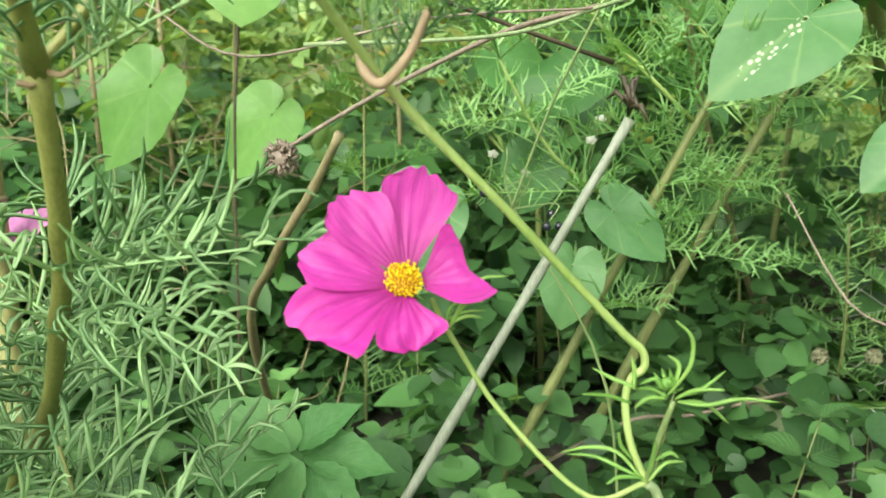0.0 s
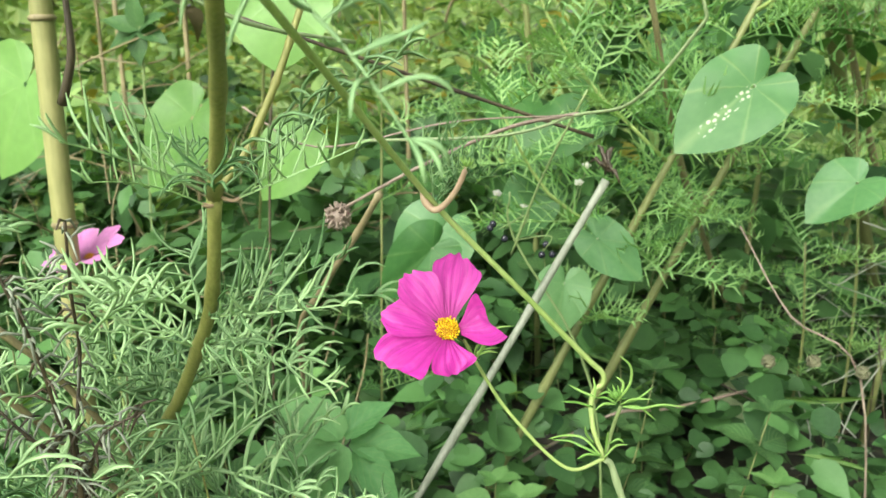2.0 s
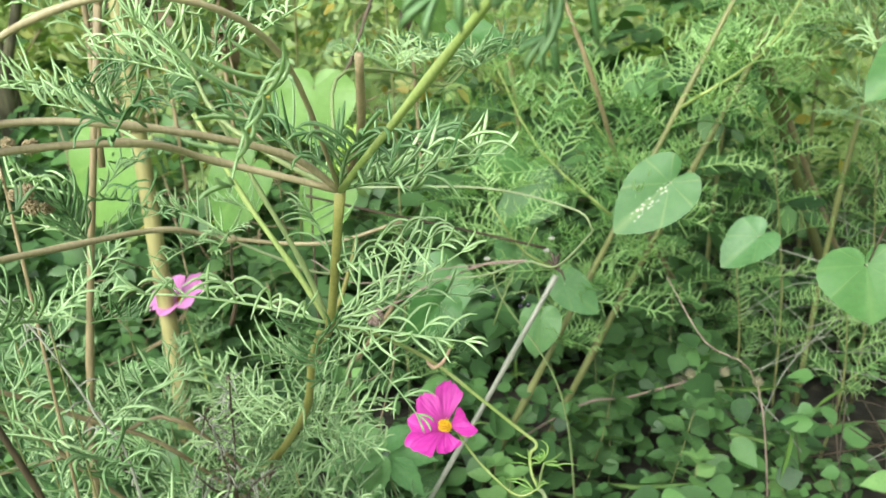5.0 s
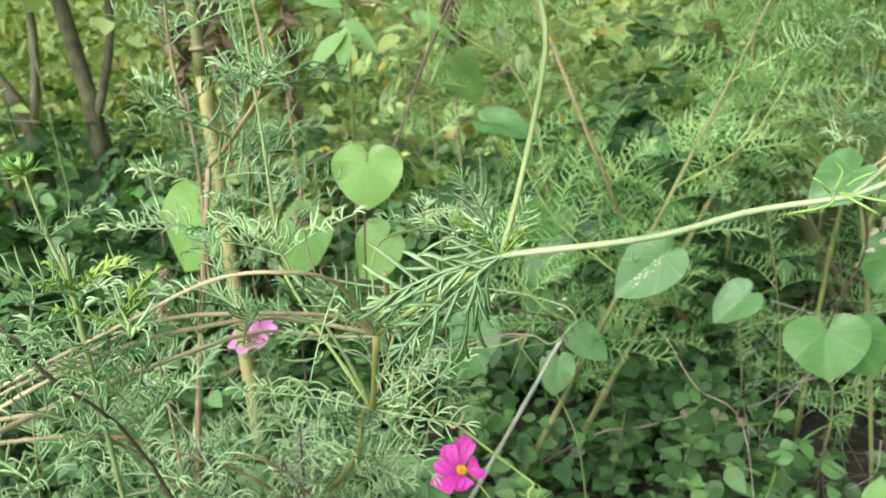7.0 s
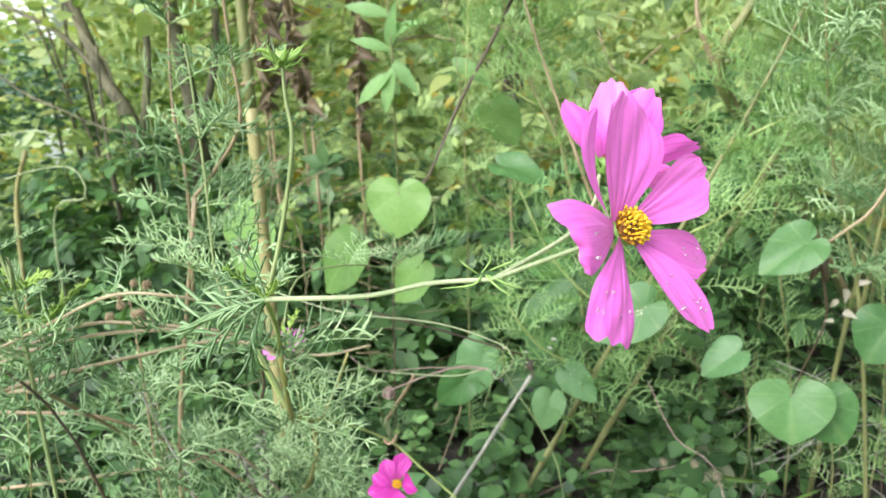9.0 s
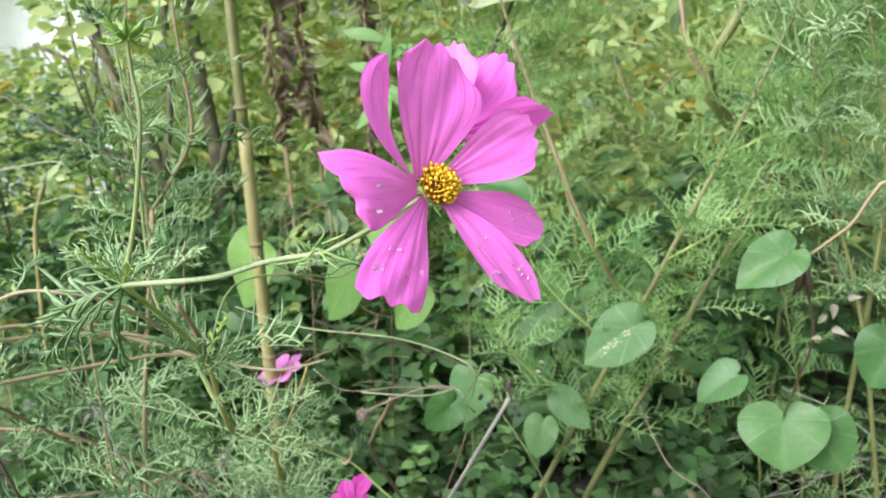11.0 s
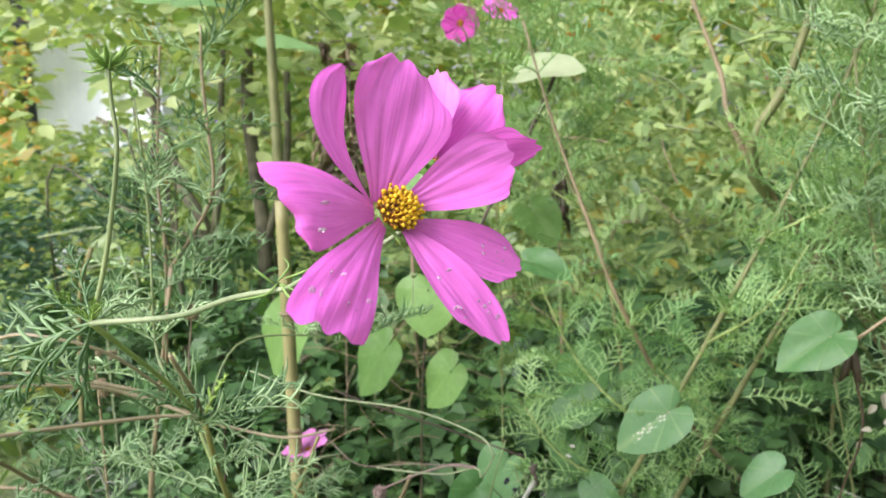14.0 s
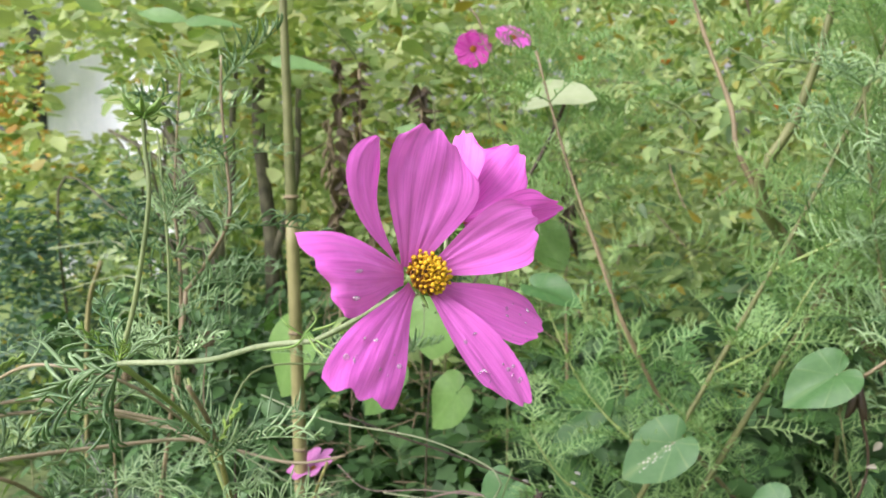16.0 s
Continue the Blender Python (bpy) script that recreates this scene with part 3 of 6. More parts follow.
def bud(parent, at, along, size, name="bud", opening=0.0, material=None):
    """A bud with pointed sepals over a whorl of thin outward bracts."""
    m = frame_from(along, (0.2, 0.3, 1), at)
    g = Geo()
    g.ball((size * 0.55, 0, 0), size * 0.55, 6, 10, (1.0, 1, 1))
    for i in range(8):
        a = i * 2 * math.pi / 8
        d = Vector((0, math.cos(a), math.sin(a)))
        root = d * size * 0.35 + Vector((size * 0.3, 0, 0))
        end = root + d * size * (0.15 + 2.0 * opening * (0.75 + 0.3 * math.sin(i * 2.1))) + Vector((size * (1.5 - 0.7 * opening + 0.2 * math.sin(i * 3.1)), 0, 0))
        g.tube(smooth_line([root, (root + end) / 2 + d * size * 0.22, end], 3), [size * k for k in (0.14, 0.19, 0.2, 0.17, 0.12, 0.07, 0.015)], 5)
    for i in range(9):
        a = i * 2 * math.pi / 9 + 0.2
        d = Vector((0, math.cos(a), math.sin(a)))
        root = d * size * 0.2 + Vector((size * 0.05, 0, 0))
        far = root + d * size * (1.25 + 0.5 * math.sin(i * 2.4)) + Vector((size * (0.25 + 0.5 * math.sin(i * 1.7)), 0, 0))
        g.tube(smooth_line([root, (root + far) / 2 - Vector((size * 0.25, 0, 0)), far], 3), [size * k for k in (0.06, 0.08, 0.09, 0.08, 0.07, 0.05, 0.015)], 4)
    return part(name, g.mesh(name, material or M_BRACT), parent, m)


def linear_bracts(parent, at, along, count, size, spread=1.0, name="bract"):
    """A whorl of long narrow bracts, each one a part."""
    along = Vector(along).normalized()
    a = along.cross(Vector((0.3, 1, 0.1))).normalized()
    b = along.cross(a)
    for i in range(count):
        t = i * 2 * math.pi / count + RNG.uniform(-0.3, 0.3)
        d = a * math.cos(t) + b * math.sin(t)
        long = size * RNG.uniform(0.7, 1.3)
        rise = RNG.uniform(-0.1, 0.7)
        at_v = Vector(at)
        mid = at_v + d * long * 0.55 * spread + along * long * (rise * 0.5 + RNG.uniform(-0.05, 0.25))
        g = Geo().tube(smooth_line([at_v, mid, at_v + d * long * spread + along * long * rise], 4), [0.0004, 0.0006, 0.0008, 0.0009, 0.0008, 0.0007, 0.0006, 0.0004, 0.0002], 4)
        part(name, g.mesh(name, M_FEATHER_BRIGHT), parent)


def bract_line(parent, pts, w=0.00055, name="bract"):
    """One curled narrow bract through a few points."""
    line = smooth_line(pts, 4)
    k = len(line) - 1
    g = Geo().tube(line, [w * (0.55 + 0.9 * math.sin(math.pi * min(0.98, 0.12 + 0.86 * i / k))) * (1 if i < k else 0.4) for i in range(k + 1)], 5)
    return part(name, g.mesh(name, M_BRACT), parent)


def seed_head(parent, at, along, size, material, name="seed_head"):
    """A spent head: a dense ball of papery scales."""
    m = frame_from(along, (0.2, 0.3, 1), at)
    g = Geo()
    r = random.Random(int(abs(at[0]) * 1e4))
    g.ball((0, 0, 0), size * 0.62, 6, 9)
    for i in range(120):
        d = Vector((r.uniform(-1, 1), r.uniform(-1, 1), r.uniform(-1, 1))).normalized()
        s = Vector((r.uniform(-1, 1), r.uniform(-1, 1), r.uniform(-1, 1))).cross(d).normalized()
        g.tube([d * size * 0.5, d * size * 0.75 + s * size * 0.08, d * size * r.uniform(0.8, 1.02) + s * size * 0.2], [size * 0.08, size * 0.13, size * 0.03], 4)
    return part(name, g.mesh(name, material), parent, m)


# ---- ground ----
def ground_mesh():
    g = Geo()

    def point(u, v):
        a = u * 2 * math.pi
        r = 400.0 * v**4.4 + 0.02
        x, y = math.cos(a) * r, math.sin(a) * r
        near = max(0.0, 1 - r / 8)
        return Vector((x, y, 0.03 * noise.noise(Vector((x * 1.7, y * 1.7, 0))) * near + 0.012 * noise.noise(Vector((x * 9, y * 9, 3))) * near))

    return g.grid(point, 96, 60).mesh("ground", M_SOIL)


single("ground", ground_mesh(), Matrix.Translation((0, 1.5, 0)), "damp dark soil with leaf litter, turf farther off", "ground", kind="structure")


# ---- the cosmos plant that carries the flowers ----
ROOT = (-0.5, 0.62, 0.0)
LOW_JOINT = (-0.185, 0.34, 0.496)
JOINT_A = (-0.137, 0.275, 0.605)
JOINT_B = (-0.060, 0.115, 0.709)
JOINT_C = (-0.022, 0.050, 0.822)
JOINT_D = (0.138, -0.185, 0.974)
cosmos = thing("cosmos_plant", ROOT, "tall leaning cosmos plant with magenta flowers and feathery leaves", "flowering plant", "cosmos plants")
stem(cosmos, [ROOT, (-0.319, 0.46, 0.326), (-0.242, 0.4, 0.418), LOW_JOINT, (-0.159, 0.31, 0.541), JOINT_A], 0.0052, 0.0038, M_STEM_OLIVE, sides=9, label="olive brown main stem")
stem(cosmos, [JOINT_A, (-0.098, 0.2, 0.664), JOINT_B, JOINT_C], 0.0038, 0.0029, M_STEM_OLIVE, sides=9, label="olive main stem")
stem(cosmos, [JOINT_C, (0.056, -0.06, 0.896), JOINT_D], 0.0022, 0.0019, M_STEM, label="thin green stem")
stem(cosmos, [JOINT_C, (0.002, 0.018, 0.86), (0.015, -0.017, 0.904)], 0.0026, 0.0022, M_STEM_BROWN, "cut_stem", knots=False, label="stem cut off flat")

# the branch that droops to the lower magenta flower
ELBOW = (-0.020, 0.278, 0.600)
FORK = (0.070, 0.305, 0.449)
stem(cosmos, [JOINT_B, (-0.046, 0.2, 0.661), ELBOW, (0.018, 0.295, 0.555), (0.058, 0.311, 0.508), (0.067, 0.313, 0.499), (0.069, 0.314, 0.494), (0.068, 0.314, 0.49), (0.064, 0.313, 0.487), (0.062, 0.312, 0.478), (0.064, 0.308, 0.463), FORK], 0.0017, 0.0015, M_STEM, "branch", steps=6, knots=False, label="slanting pale green branch with a sharp bend")
stem(cosmos, [FORK, (0.077, 0.31, 0.433), (0.10, 0.33, 0.33), (0.13, 0.40, 0.0)], 0.0018, 0.0022, M_STEM_PALE, "branch")
stem(cosmos, [(-0.025, 0.274, 0.607), (-0.024, 0.273, 0.602), (-0.02, 0.273, 0.598), (-0.015, 0.272, 0.6), (-0.008, 0.27, 0.608), (-0.002, 0.268, 0.62)], 0.0021, 0.0014, M_STEM_RED, "twig", steps=6, knots=False, label="reddish hooked side twig")
bud(cosmos, (-0.002, 0.268, 0.62), (0.1, 0, 1), 0.0034, opening=0.3)
stem(cosmos, [JOINT_A, (-0.123, 0.285, 0.625), (-0.115, 0.29, 0.642), (-0.106, 0.295, 0.663), (-0.099, 0.3, 0.683), (-0.091, 0.31, 0.711)], 0.0024, 0.0019, M_STEM_OLIVE, "branch", label="olive side branch")
for at, end, size in (((-0.12, 0.268, 0.605), (-0.045, 0.245, 0.62), 0.078), ((-0.141, 0.27, 0.601), (-0.16, 0.25, 0.613), 0.07), ((-0.12, 0.268, 0.606), (-0.074, 0.28, 0.632), 0.06)):
    part("leaf", FEATHER_OPEN[0], cosmos, frame_from(Vector(end) - Vector(at), (0.1, -0.6, 0.8), at, size))
stem(cosmos, [(-0.142, 0.27, 0.601), (-0.138, 0.273, 0.6), JOINT_A, (-0.126, 0.271, 0.603), (-0.12, 0.268, 0.605)], 0.0013, 0.0009, M_STEM_RED, "leaf_stalk", knots=False, label="pinkish leaf stalks")
LOW_FLOWER = (-0.016, 0.283, 0.531)
stem(cosmos, [FORK, (0.048, 0.3, 0.445), (0.017, 0.3, 0.476), (0, 0.298, 0.504), (-0.008, 0.294, 0.522)], 0.0011, 0.0010, M_STEM, "flower_stalk", steps=8, knots=False, label="thin curved flower stalk")
LOW_FACING = (0.30, -0.78, 0.55)
cosmos_flower(cosmos, LOW_FLOWER, LOW_FACING, [
    ((-0.0142, 0.2860, 0.5361), (-0.0128, 0.2940, 0.5528), (-0.0112, 0.3060, 0.5680), 0.0265, LOW_FACING, 0.02, 0.2, {"blunt": 0.6, "corner": 0.14, "teeth": 0.06}),
    ((-0.0182, 0.2842, 0.5357), (-0.0276, 0.2842, 0.5488), (-0.0392, 0.2900, 0.5600), 0.0238, LOW_FACING, 0.0, 0.2, {"blunt": 0.66, "teeth": 0.06}),
    ((-0.0197, 0.2804, 0.5312), (-0.0338, 0.2752, 0.5378), (-0.0497, 0.2745, 0.5424), 0.0225, LOW_FACING, 0.02, 0.2, {"blunt": 0.55, "corner": 0.14}),
    ((-0.0187, 0.2790, 0.5286), (-0.0318, 0.2672, 0.5240), (-0.0430, 0.2595, 0.5176), 0.0295, LOW_FACING, -0.2, 0.1, {"blunt": 0.82, "groove": 0.05, "teeth": 0.055}),
    ((-0.0146, 0.2797, 0.5268), (-0.0118, 0.2715, 0.5196), (-0.0092, 0.2690, 0.5112), 0.0245, LOW_FACING, 0.0, 0.15, {"blunt": 0.6}),
    ((-0.0090, 0.2842, 0.5307), (0.0004, 0.2840, 0.5338), (0.0068, 0.2865, 0.5350), 0.0285, LOW_FACING, -0.2, 0.3, {"blunt": 0.85, "corner": 0.02, "fold": 0.3})], M_PETAL, 0.0064, 0.0042, M_YELLOW, 3, dark_from=0.7)
bract_line(cosmos, [(-0.003, 0.289, 0.515), (0.004, 0.288, 0.519), (0.012, 0.289, 0.5195)], 0.0004)
bud(cosmos, (0.075, 0.291, 0.492), (-0.2, -0.2, 0.6), 0.0042, opening=0.25)
stem(cosmos, [FORK, (0.073, 0.3, 0.468), (0.077, 0.292, 0.487)], 0.0012, 0.0011, M_STEM_DULL, "bud_stalk", knots=False)
for pts in (
    [(0.075, 0.289, 0.491), (0.081, 0.286, 0.502), (0.081, 0.283, 0.513), (0.075, 0.28, 0.52)],
    [(0.076, 0.289, 0.492), (0.078, 0.289, 0.501), (0.074, 0.289, 0.505)],
    [(0.078, 0.289, 0.49), (0.086, 0.293, 0.491), (0.095, 0.297, 0.497)],
    [(0.078, 0.289, 0.488), (0.087, 0.287, 0.488), (0.098, 0.286, 0.491), (0.11, 0.284, 0.491)],
    [(0.078, 0.289, 0.488), (0.087, 0.291, 0.487), (0.096, 0.293, 0.479)],
    [(0.077, 0.289, 0.489), (0.083, 0.285, 0.494), (0.092, 0.281, 0.496)],
    [(0.074, 0.289, 0.492), (0.07, 0.289, 0.496), (0.065, 0.289, 0.494)],
    [(0.074, 0.289, 0.49), (0.069, 0.293, 0.491), (0.064, 0.297, 0.489)],
    [(0.074, 0.289, 0.489), (0.068, 0.287, 0.49), (0.063, 0.285, 0.487)],
    [(0.063, 0.289, 0.493), (0.056, 0.291, 0.495), (0.049, 0.293, 0.498)],
    [(0.062, 0.289, 0.487), (0.054, 0.285, 0.491), (0.045, 0.281, 0.493)],
    [(0.063, 0.289, 0.492), (0.063, 0.289, 0.499), (0.062, 0.289, 0.504)],
    [(0.067, 0.289, 0.458), (0.058, 0.292, 0.467), (0.048, 0.295, 0.467), (0.038, 0.298, 0.463)],
    [(0.067, 0.289, 0.459), (0.059, 0.287, 0.46), (0.054, 0.285, 0.458)],
    [(0.066, 0.289, 0.459), (0.059, 0.29, 0.462), (0.05, 0.292, 0.465), (0.04, 0.293, 0.465)],
    [(0.069, 0.289, 0.46), (0.07, 0.285, 0.471), (0.07, 0.281, 0.477)],
    [(0.071, 0.289, 0.466), (0.076, 0.289, 0.469), (0.079, 0.289, 0.467)],
    [(0.069, 0.289, 0.458), (0.075, 0.293, 0.463), (0.082, 0.297, 0.462)],
    [(0.063, 0.289, 0.466), (0.059, 0.287, 0.472), (0.058, 0.285, 0.478)],
):
    bract_line(cosmos, pts)
bud(cosmos, (-0.001, 0.289, 0.513), (0.1, -0.2, 0.5), 0.0016)
for pts in ([(-0.001, 0.289, 0.513), (0.004, 0.287, 0.523), (0.01, 0.287, 0.531), (0.02, 0.289, 0.532)], [(-0, 0.289, 0.514), (0.005, 0.287, 0.522), (0.012, 0.288, 0.523)], [(-0, 0.289, 0.515), (0.006, 0.287, 0.518), (0.011, 0.288, 0.517)], [(-0.002, 0.289, 0.514), (0, 0.287, 0.521), (0.006, 0.286, 0.525)]):
    bract_line(cosmos, pts, 0.0005)

# branches that arch over towards the open side
ARCHES = (
    ([JOINT_C, (-0.044, 0.02, 0.851), (-0.097, -0.04, 0.879), (-0.155, -0.07, 0.885), (-0.22, -0.09, 0.862), (-0.327, -0.1, 0.816), (-0.478, -0.1, 0.735)], 0.0022, 0.0015, M_STEM_PINK),
    ([JOINT_C, (-0.082, 0.02, 0.848), (-0.105, -0.03, 0.869), (-0.175, -0.08, 0.87), (-0.261, -0.11, 0.839), (-0.35, -0.12, 0.787), (-0.503, -0.12, 0.688)], 0.0022, 0.0016, M_STEM_PINK),
    ([JOINT_C, (-0.011, -0.05, 0.907), (-0.032, -0.1, 0.935), (-0.08, -0.11, 0.933), (-0.15, -0.11, 0.903), (-0.249, -0.11, 0.859), (-0.399, -0.11, 0.791)], 0.0014, 0.0016, M_STEM_PINK),
    ([(-0.039, 0.28, 0.737), (-0.104, 0.26, 0.724), (-0.181, 0.236, 0.737), (-0.213, 0.19, 0.760), (-0.248, 0.116, 0.771), (-0.30, -0.02, 0.785), (-0.36, -0.2, 0.79)], 0.0016, 0.0029, M_STEM_PINK),
    ([JOINT_B, (-0.082, 0.112, 0.755), (-0.112, 0.12, 0.80), (-0.145, 0.13, 0.86)], 0.0024, 0.0015, M_STEM),
    ([JOINT_B, (-0.072, 0.105, 0.76), (-0.092, 0.10, 0.81), (-0.118, 0.1, 0.87)], 0.0022, 0.0014, M_STEM_DULL),
    ([(-0.181, 0.236, 0.737), (-0.149, 0.25, 0.715), (-0.11, 0.27, 0.692), (-0.071, 0.33, 0.683)], 0.0013, 0.001, M_STEM_PALE),
)
for pts, r0, r1, mat in ARCHES:
    stem(cosmos, pts, r0, r1, mat, "branch", label="arching thin branch")
part("node", Geo().ball((-0.181, 0.236, 0.737), 0.0042, 6, 10, (1.3, 1, 0.9)).mesh("node", M_STEM_PINK), cosmos, label="swollen joint of a branch")

# the upper flowers on their long stalk
HIGH_FLOWER = (0.3845, -0.2170, 1.0430)
HIGH_FACING = (0.8864, -0.3223, 0.3324)
SPLIT = (0.305, -0.196, 1.004)
stem(cosmos, [JOINT_D, (0.214, -0.187, 0.983), (0.261, -0.19, 0.996), SPLIT], 0.0019, 0.0015, M_STEM_PALE, "flower_stalk", steps=8, knots=False, label="long bowed pale stalk")
stem(cosmos, [SPLIT, (0.331, -0.2, 1.016), (0.377, -0.2142, 1.0385)], 0.0014, 0.0013, M_STEM_PALE, "flower_stalk", steps=8, knots=False)
stem(cosmos, [SPLIT, (0.342, -0.16, 1.024), (0.353, -0.145, 1.04), (0.356, -0.143, 1.057)], 0.0014, 0.0013, M_STEM_PALE, "flower_stalk", steps=8, knots=False)
head, petals = cosmos_flower(cosmos, HIGH_FLOWER, (0.82, -0.31, 0.46), [
    ((0.3789, -0.2256, 1.0490), (0.3742, -0.2405, 1.0795), (0.3730, -0.2315, 1.1058), 0.0230, (0.9755, 0.0972, 0.1974), 0.0, -0.3, {"blunt": 0.1, "peak": 0.6, "teeth": 0.0, "corner": 0.0, "claw": 0.16}),
    ((0.3811, -0.2215, 1.0480), (0.3850, -0.2118, 1.0801), (0.3832, -0.1950, 1.1095), 0.0500, HIGH_FACING, 0.0, 0.15, {"blunt": 0.72, "peak": 0.66, "corner": 0.16, "teeth": 0.05, "claw": 0.2}),
    ((0.3864, -0.2101, 1.0460), (0.4049, -0.1942, 1.0558), (0.4189, -0.1666, 1.0658), 0.0320, HIGH_FACING, 0.05, 0.2, {"blunt": 0.66, "groove": 0.045}),
    ((0.3880, -0.2126, 1.0395), (0.4063, -0.1925, 1.0264), (0.4210, -0.1670, 1.0129), 0.0262, HIGH_FACING, 0.05, 0.1, {"blunt": 0.62, "groove": 0.05}),
    ((0.3880, -0.2168, 1.0385), (0.4084, -0.2137, 1.0148), (0.4260, -0.2049, 0.9864), 0.0250, HIGH_FACING, 0.12, 0.2, {"blunt": 0.7, "groove": 0.05}),
    ((0.3840, -0.2251, 1.0397), (0.3885, -0.2561, 1.0207), (0.3902, -0.2745, 1.0033), 0.0365, HIGH_FACING, -0.04, -0.2, {"blunt": 0.93, "peak": 0.84, "corner": 0.02, "claw": 0.18, "teeth": 0.06}),
    ((0.3805, -0.2260, 1.0450), (0.3788, -0.2539, 1.0503), (0.3722, -0.2742, 1.0535), 0.0375, HIGH_FACING, -0.3, -0.35, {"blunt": 0.9, "peak": 0.7, "corner": 0.04, "curl": -0.1, "teeth": 0.07})], M_PETAL_LIGHT, 0.0092, 0.0125, M_YELLOW, 5, dark_from=0.35)
DEW = [Geo().ball((0, 0, 0), 1.0, 5, 9, (1 + 0.5 * i, 1 - 0.1 * i, 0.4)).mesh("water_drop", M_DROP) for i in range(3)]
for k, spots in ((5, 11), (4, 12), (3, 9), (6, 2)):
    ob, me, pm = petals[k]
    for i in range(spots):
        v = me.vertices[RNG.randrange(10, 21) * 31 + RNG.randrange(4, 27)]
        side = 1 if v.normal.dot(Vector((0.54, -0.84, 0.2))) > 0 else -1
        size = 0.0004 + 0.0012 * RNG.random() ** 1.8
        part("water_drop", RNG.choice(DEW), head, frame_from((RNG.uniform(-1, 1), 0.3, RNG.uniform(-1, 1)), v.normal * side, v.co + v.normal * side * size * 0.1, size))
BEHIND = (0.359, -0.140, 1.0615)
AXIS = Vector((0.30, 0.72, 0.60)).normalized()
rows = []
for tip, wide in (((0.410, -0.112, 1.069), 0.033), ((0.400, -0.128, 1.050), 0.027), ((0.381, -0.105, 1.103), 0.036), ((0.36, -0.13, 1.112), 0.036), ((0.34, -0.16, 1.103), 0.024)):
    out = (Vector(tip) - Vector(BEHIND)).normalized()
    root = Vector(BEHIND) + out * 0.004
    rows.append((root, (root + Vector(tip)) / 2 - AXIS * 0.004, tip, wide, (AXIS - out * 0.3).normalized(), 0.0, 0.3))
cosmos_flower(cosmos, BEHIND, AXIS, rows, M_PETAL_LIGHT, 0.0055, 0.005, M_OCHRE, 6, calyx=0.0105)
BUD_TOP = (0.164, -0.177, 1.127)
stem(cosmos, [JOINT_D, (0.151, -0.18, 1.016), (0.166, -0.178, 1.077), (0.164, -0.177, 1.108), BUD_TOP], 0.0017, 0.0012, M_STEM_DULL, "bud_stalk", knots=False)
bud(cosmos, BUD_TOP, (0.0, 0.1, 1), 0.0092, opening=0.62)
linear_bracts(cosmos, (BUD_TOP[0], BUD_TOP[1], BUD_TOP[2] + 0.001), (0, 0, 0.25), 9, 0.019)
for pts in ([(0.296, -0.195, 1.006), (0.291, -0.2, 1.012), (0.287, -0.2, 1.015)], [(0.298, -0.195, 1.006), (0.294, -0.2, 1.001), (0.273, -0.2, 0.997)], [(0.3, -0.195, 1.006), (0.309, -0.2, 1.001), (0.317, -0.2, 0.996)],
            [(0.301, -0.195, 1.006), (0.316, -0.2, 1.003), (0.325, -0.2, 1.001)], [(0.298, -0.195, 1.007), (0.302, -0.19, 1.014), (0.299, -0.19, 1.019)], [(0.303, -0.195, 1.009), (0.309, -0.19, 1.011), (0.316, -0.19, 1.014)]):
    bract_line(cosmos, pts, 0.0005)

# feathery leaves at the joints
for k, (end, size) in enumerate((((0.1184, -0.17, 1.0184), 0.052), ((0.161, -0.16, 1.0015), 0.036), ((0.075, -0.19, 0.9949), 0.05), ((0.0219, -0.17, 0.9364), 0.085), ((0.0347, -0.2, 0.8967), 0.08), ((0.0847, -0.15, 0.9027), 0.075), ((0.1, -0.1, 0.96), 0.07))):
    part("leaf", BOLD_LEAF[k % 4], cosmos, frame_from(Vector(end) - Vector(JOINT_D), (0.25, -0.75, 0.55), JOINT_D, size))
leaves_at(cosmos, JOINT_D, (0.1, -0.2, 1), 2, 0.03, FEATHER_YOUNG, away=(-0.1, -0.1, 0.8))
leaves_at(cosmos, JOINT_C, (-0.1, 0, 1), 5, 0.105, JOINT_LEAF, away=(0.8, 0.1, -0.2))
leaves_at(cosmos, JOINT_C, (0.2, -0.3, 0.4), 2, 0.09, FEATHER_OPEN, away=(0.3, 0, 0))
leaves_at(cosmos, JOINT_C, (0.1, 0, 1), 2, 0.05, FEATHER_YOUNG, away=(0.3, -0.3, 1))
leaves_at(cosmos, JOINT_B, (0, -0.2, 1), 4, 0.12, FEATHER_OPEN, away=(0.3, 0, -0.3))
leaves_at(cosmos, (-0.045, 0.09, 0.755), (0, 0, 1), 2, 0.1, FEATHER_OPEN, away=(0.7, 0, 0))
leaves_at(cosmos, JOINT_A, (0, -0.2, 1), 4, 0.11, FEATHER_OPEN)
for k, (at, end, size) in enumerate((
    (JOINT_B, (0.02, 0.12, 0.73), 0.12), (JOINT_B, (0.011, 0.1, 0.697), 0.11), (JOINT_B, (-0.026, 0.1, 0.685), 0.1),
    (LOW_JOINT, (-0.056, 0.3, 0.526), 0.12), (LOW_JOINT, (-0.066, 0.31, 0.5), 0.11), ((-0.173, 0.325, 0.522), (-0.064, 0.3, 0.543), 0.12), ((-0.173, 0.325, 0.522), (-0.047, 0.27, 0.522), 0.11))):
    part("leaf", FEATHER_OPEN[k % 6], cosmos, frame_from(Vector(end) - Vector(at), (0.1, -0.5, 0.85), at, size))
leaves_at(cosmos, (-0.173, 0.325, 0.522), (0, 0, 1), 4, 0.12, FEATHER_OPEN)
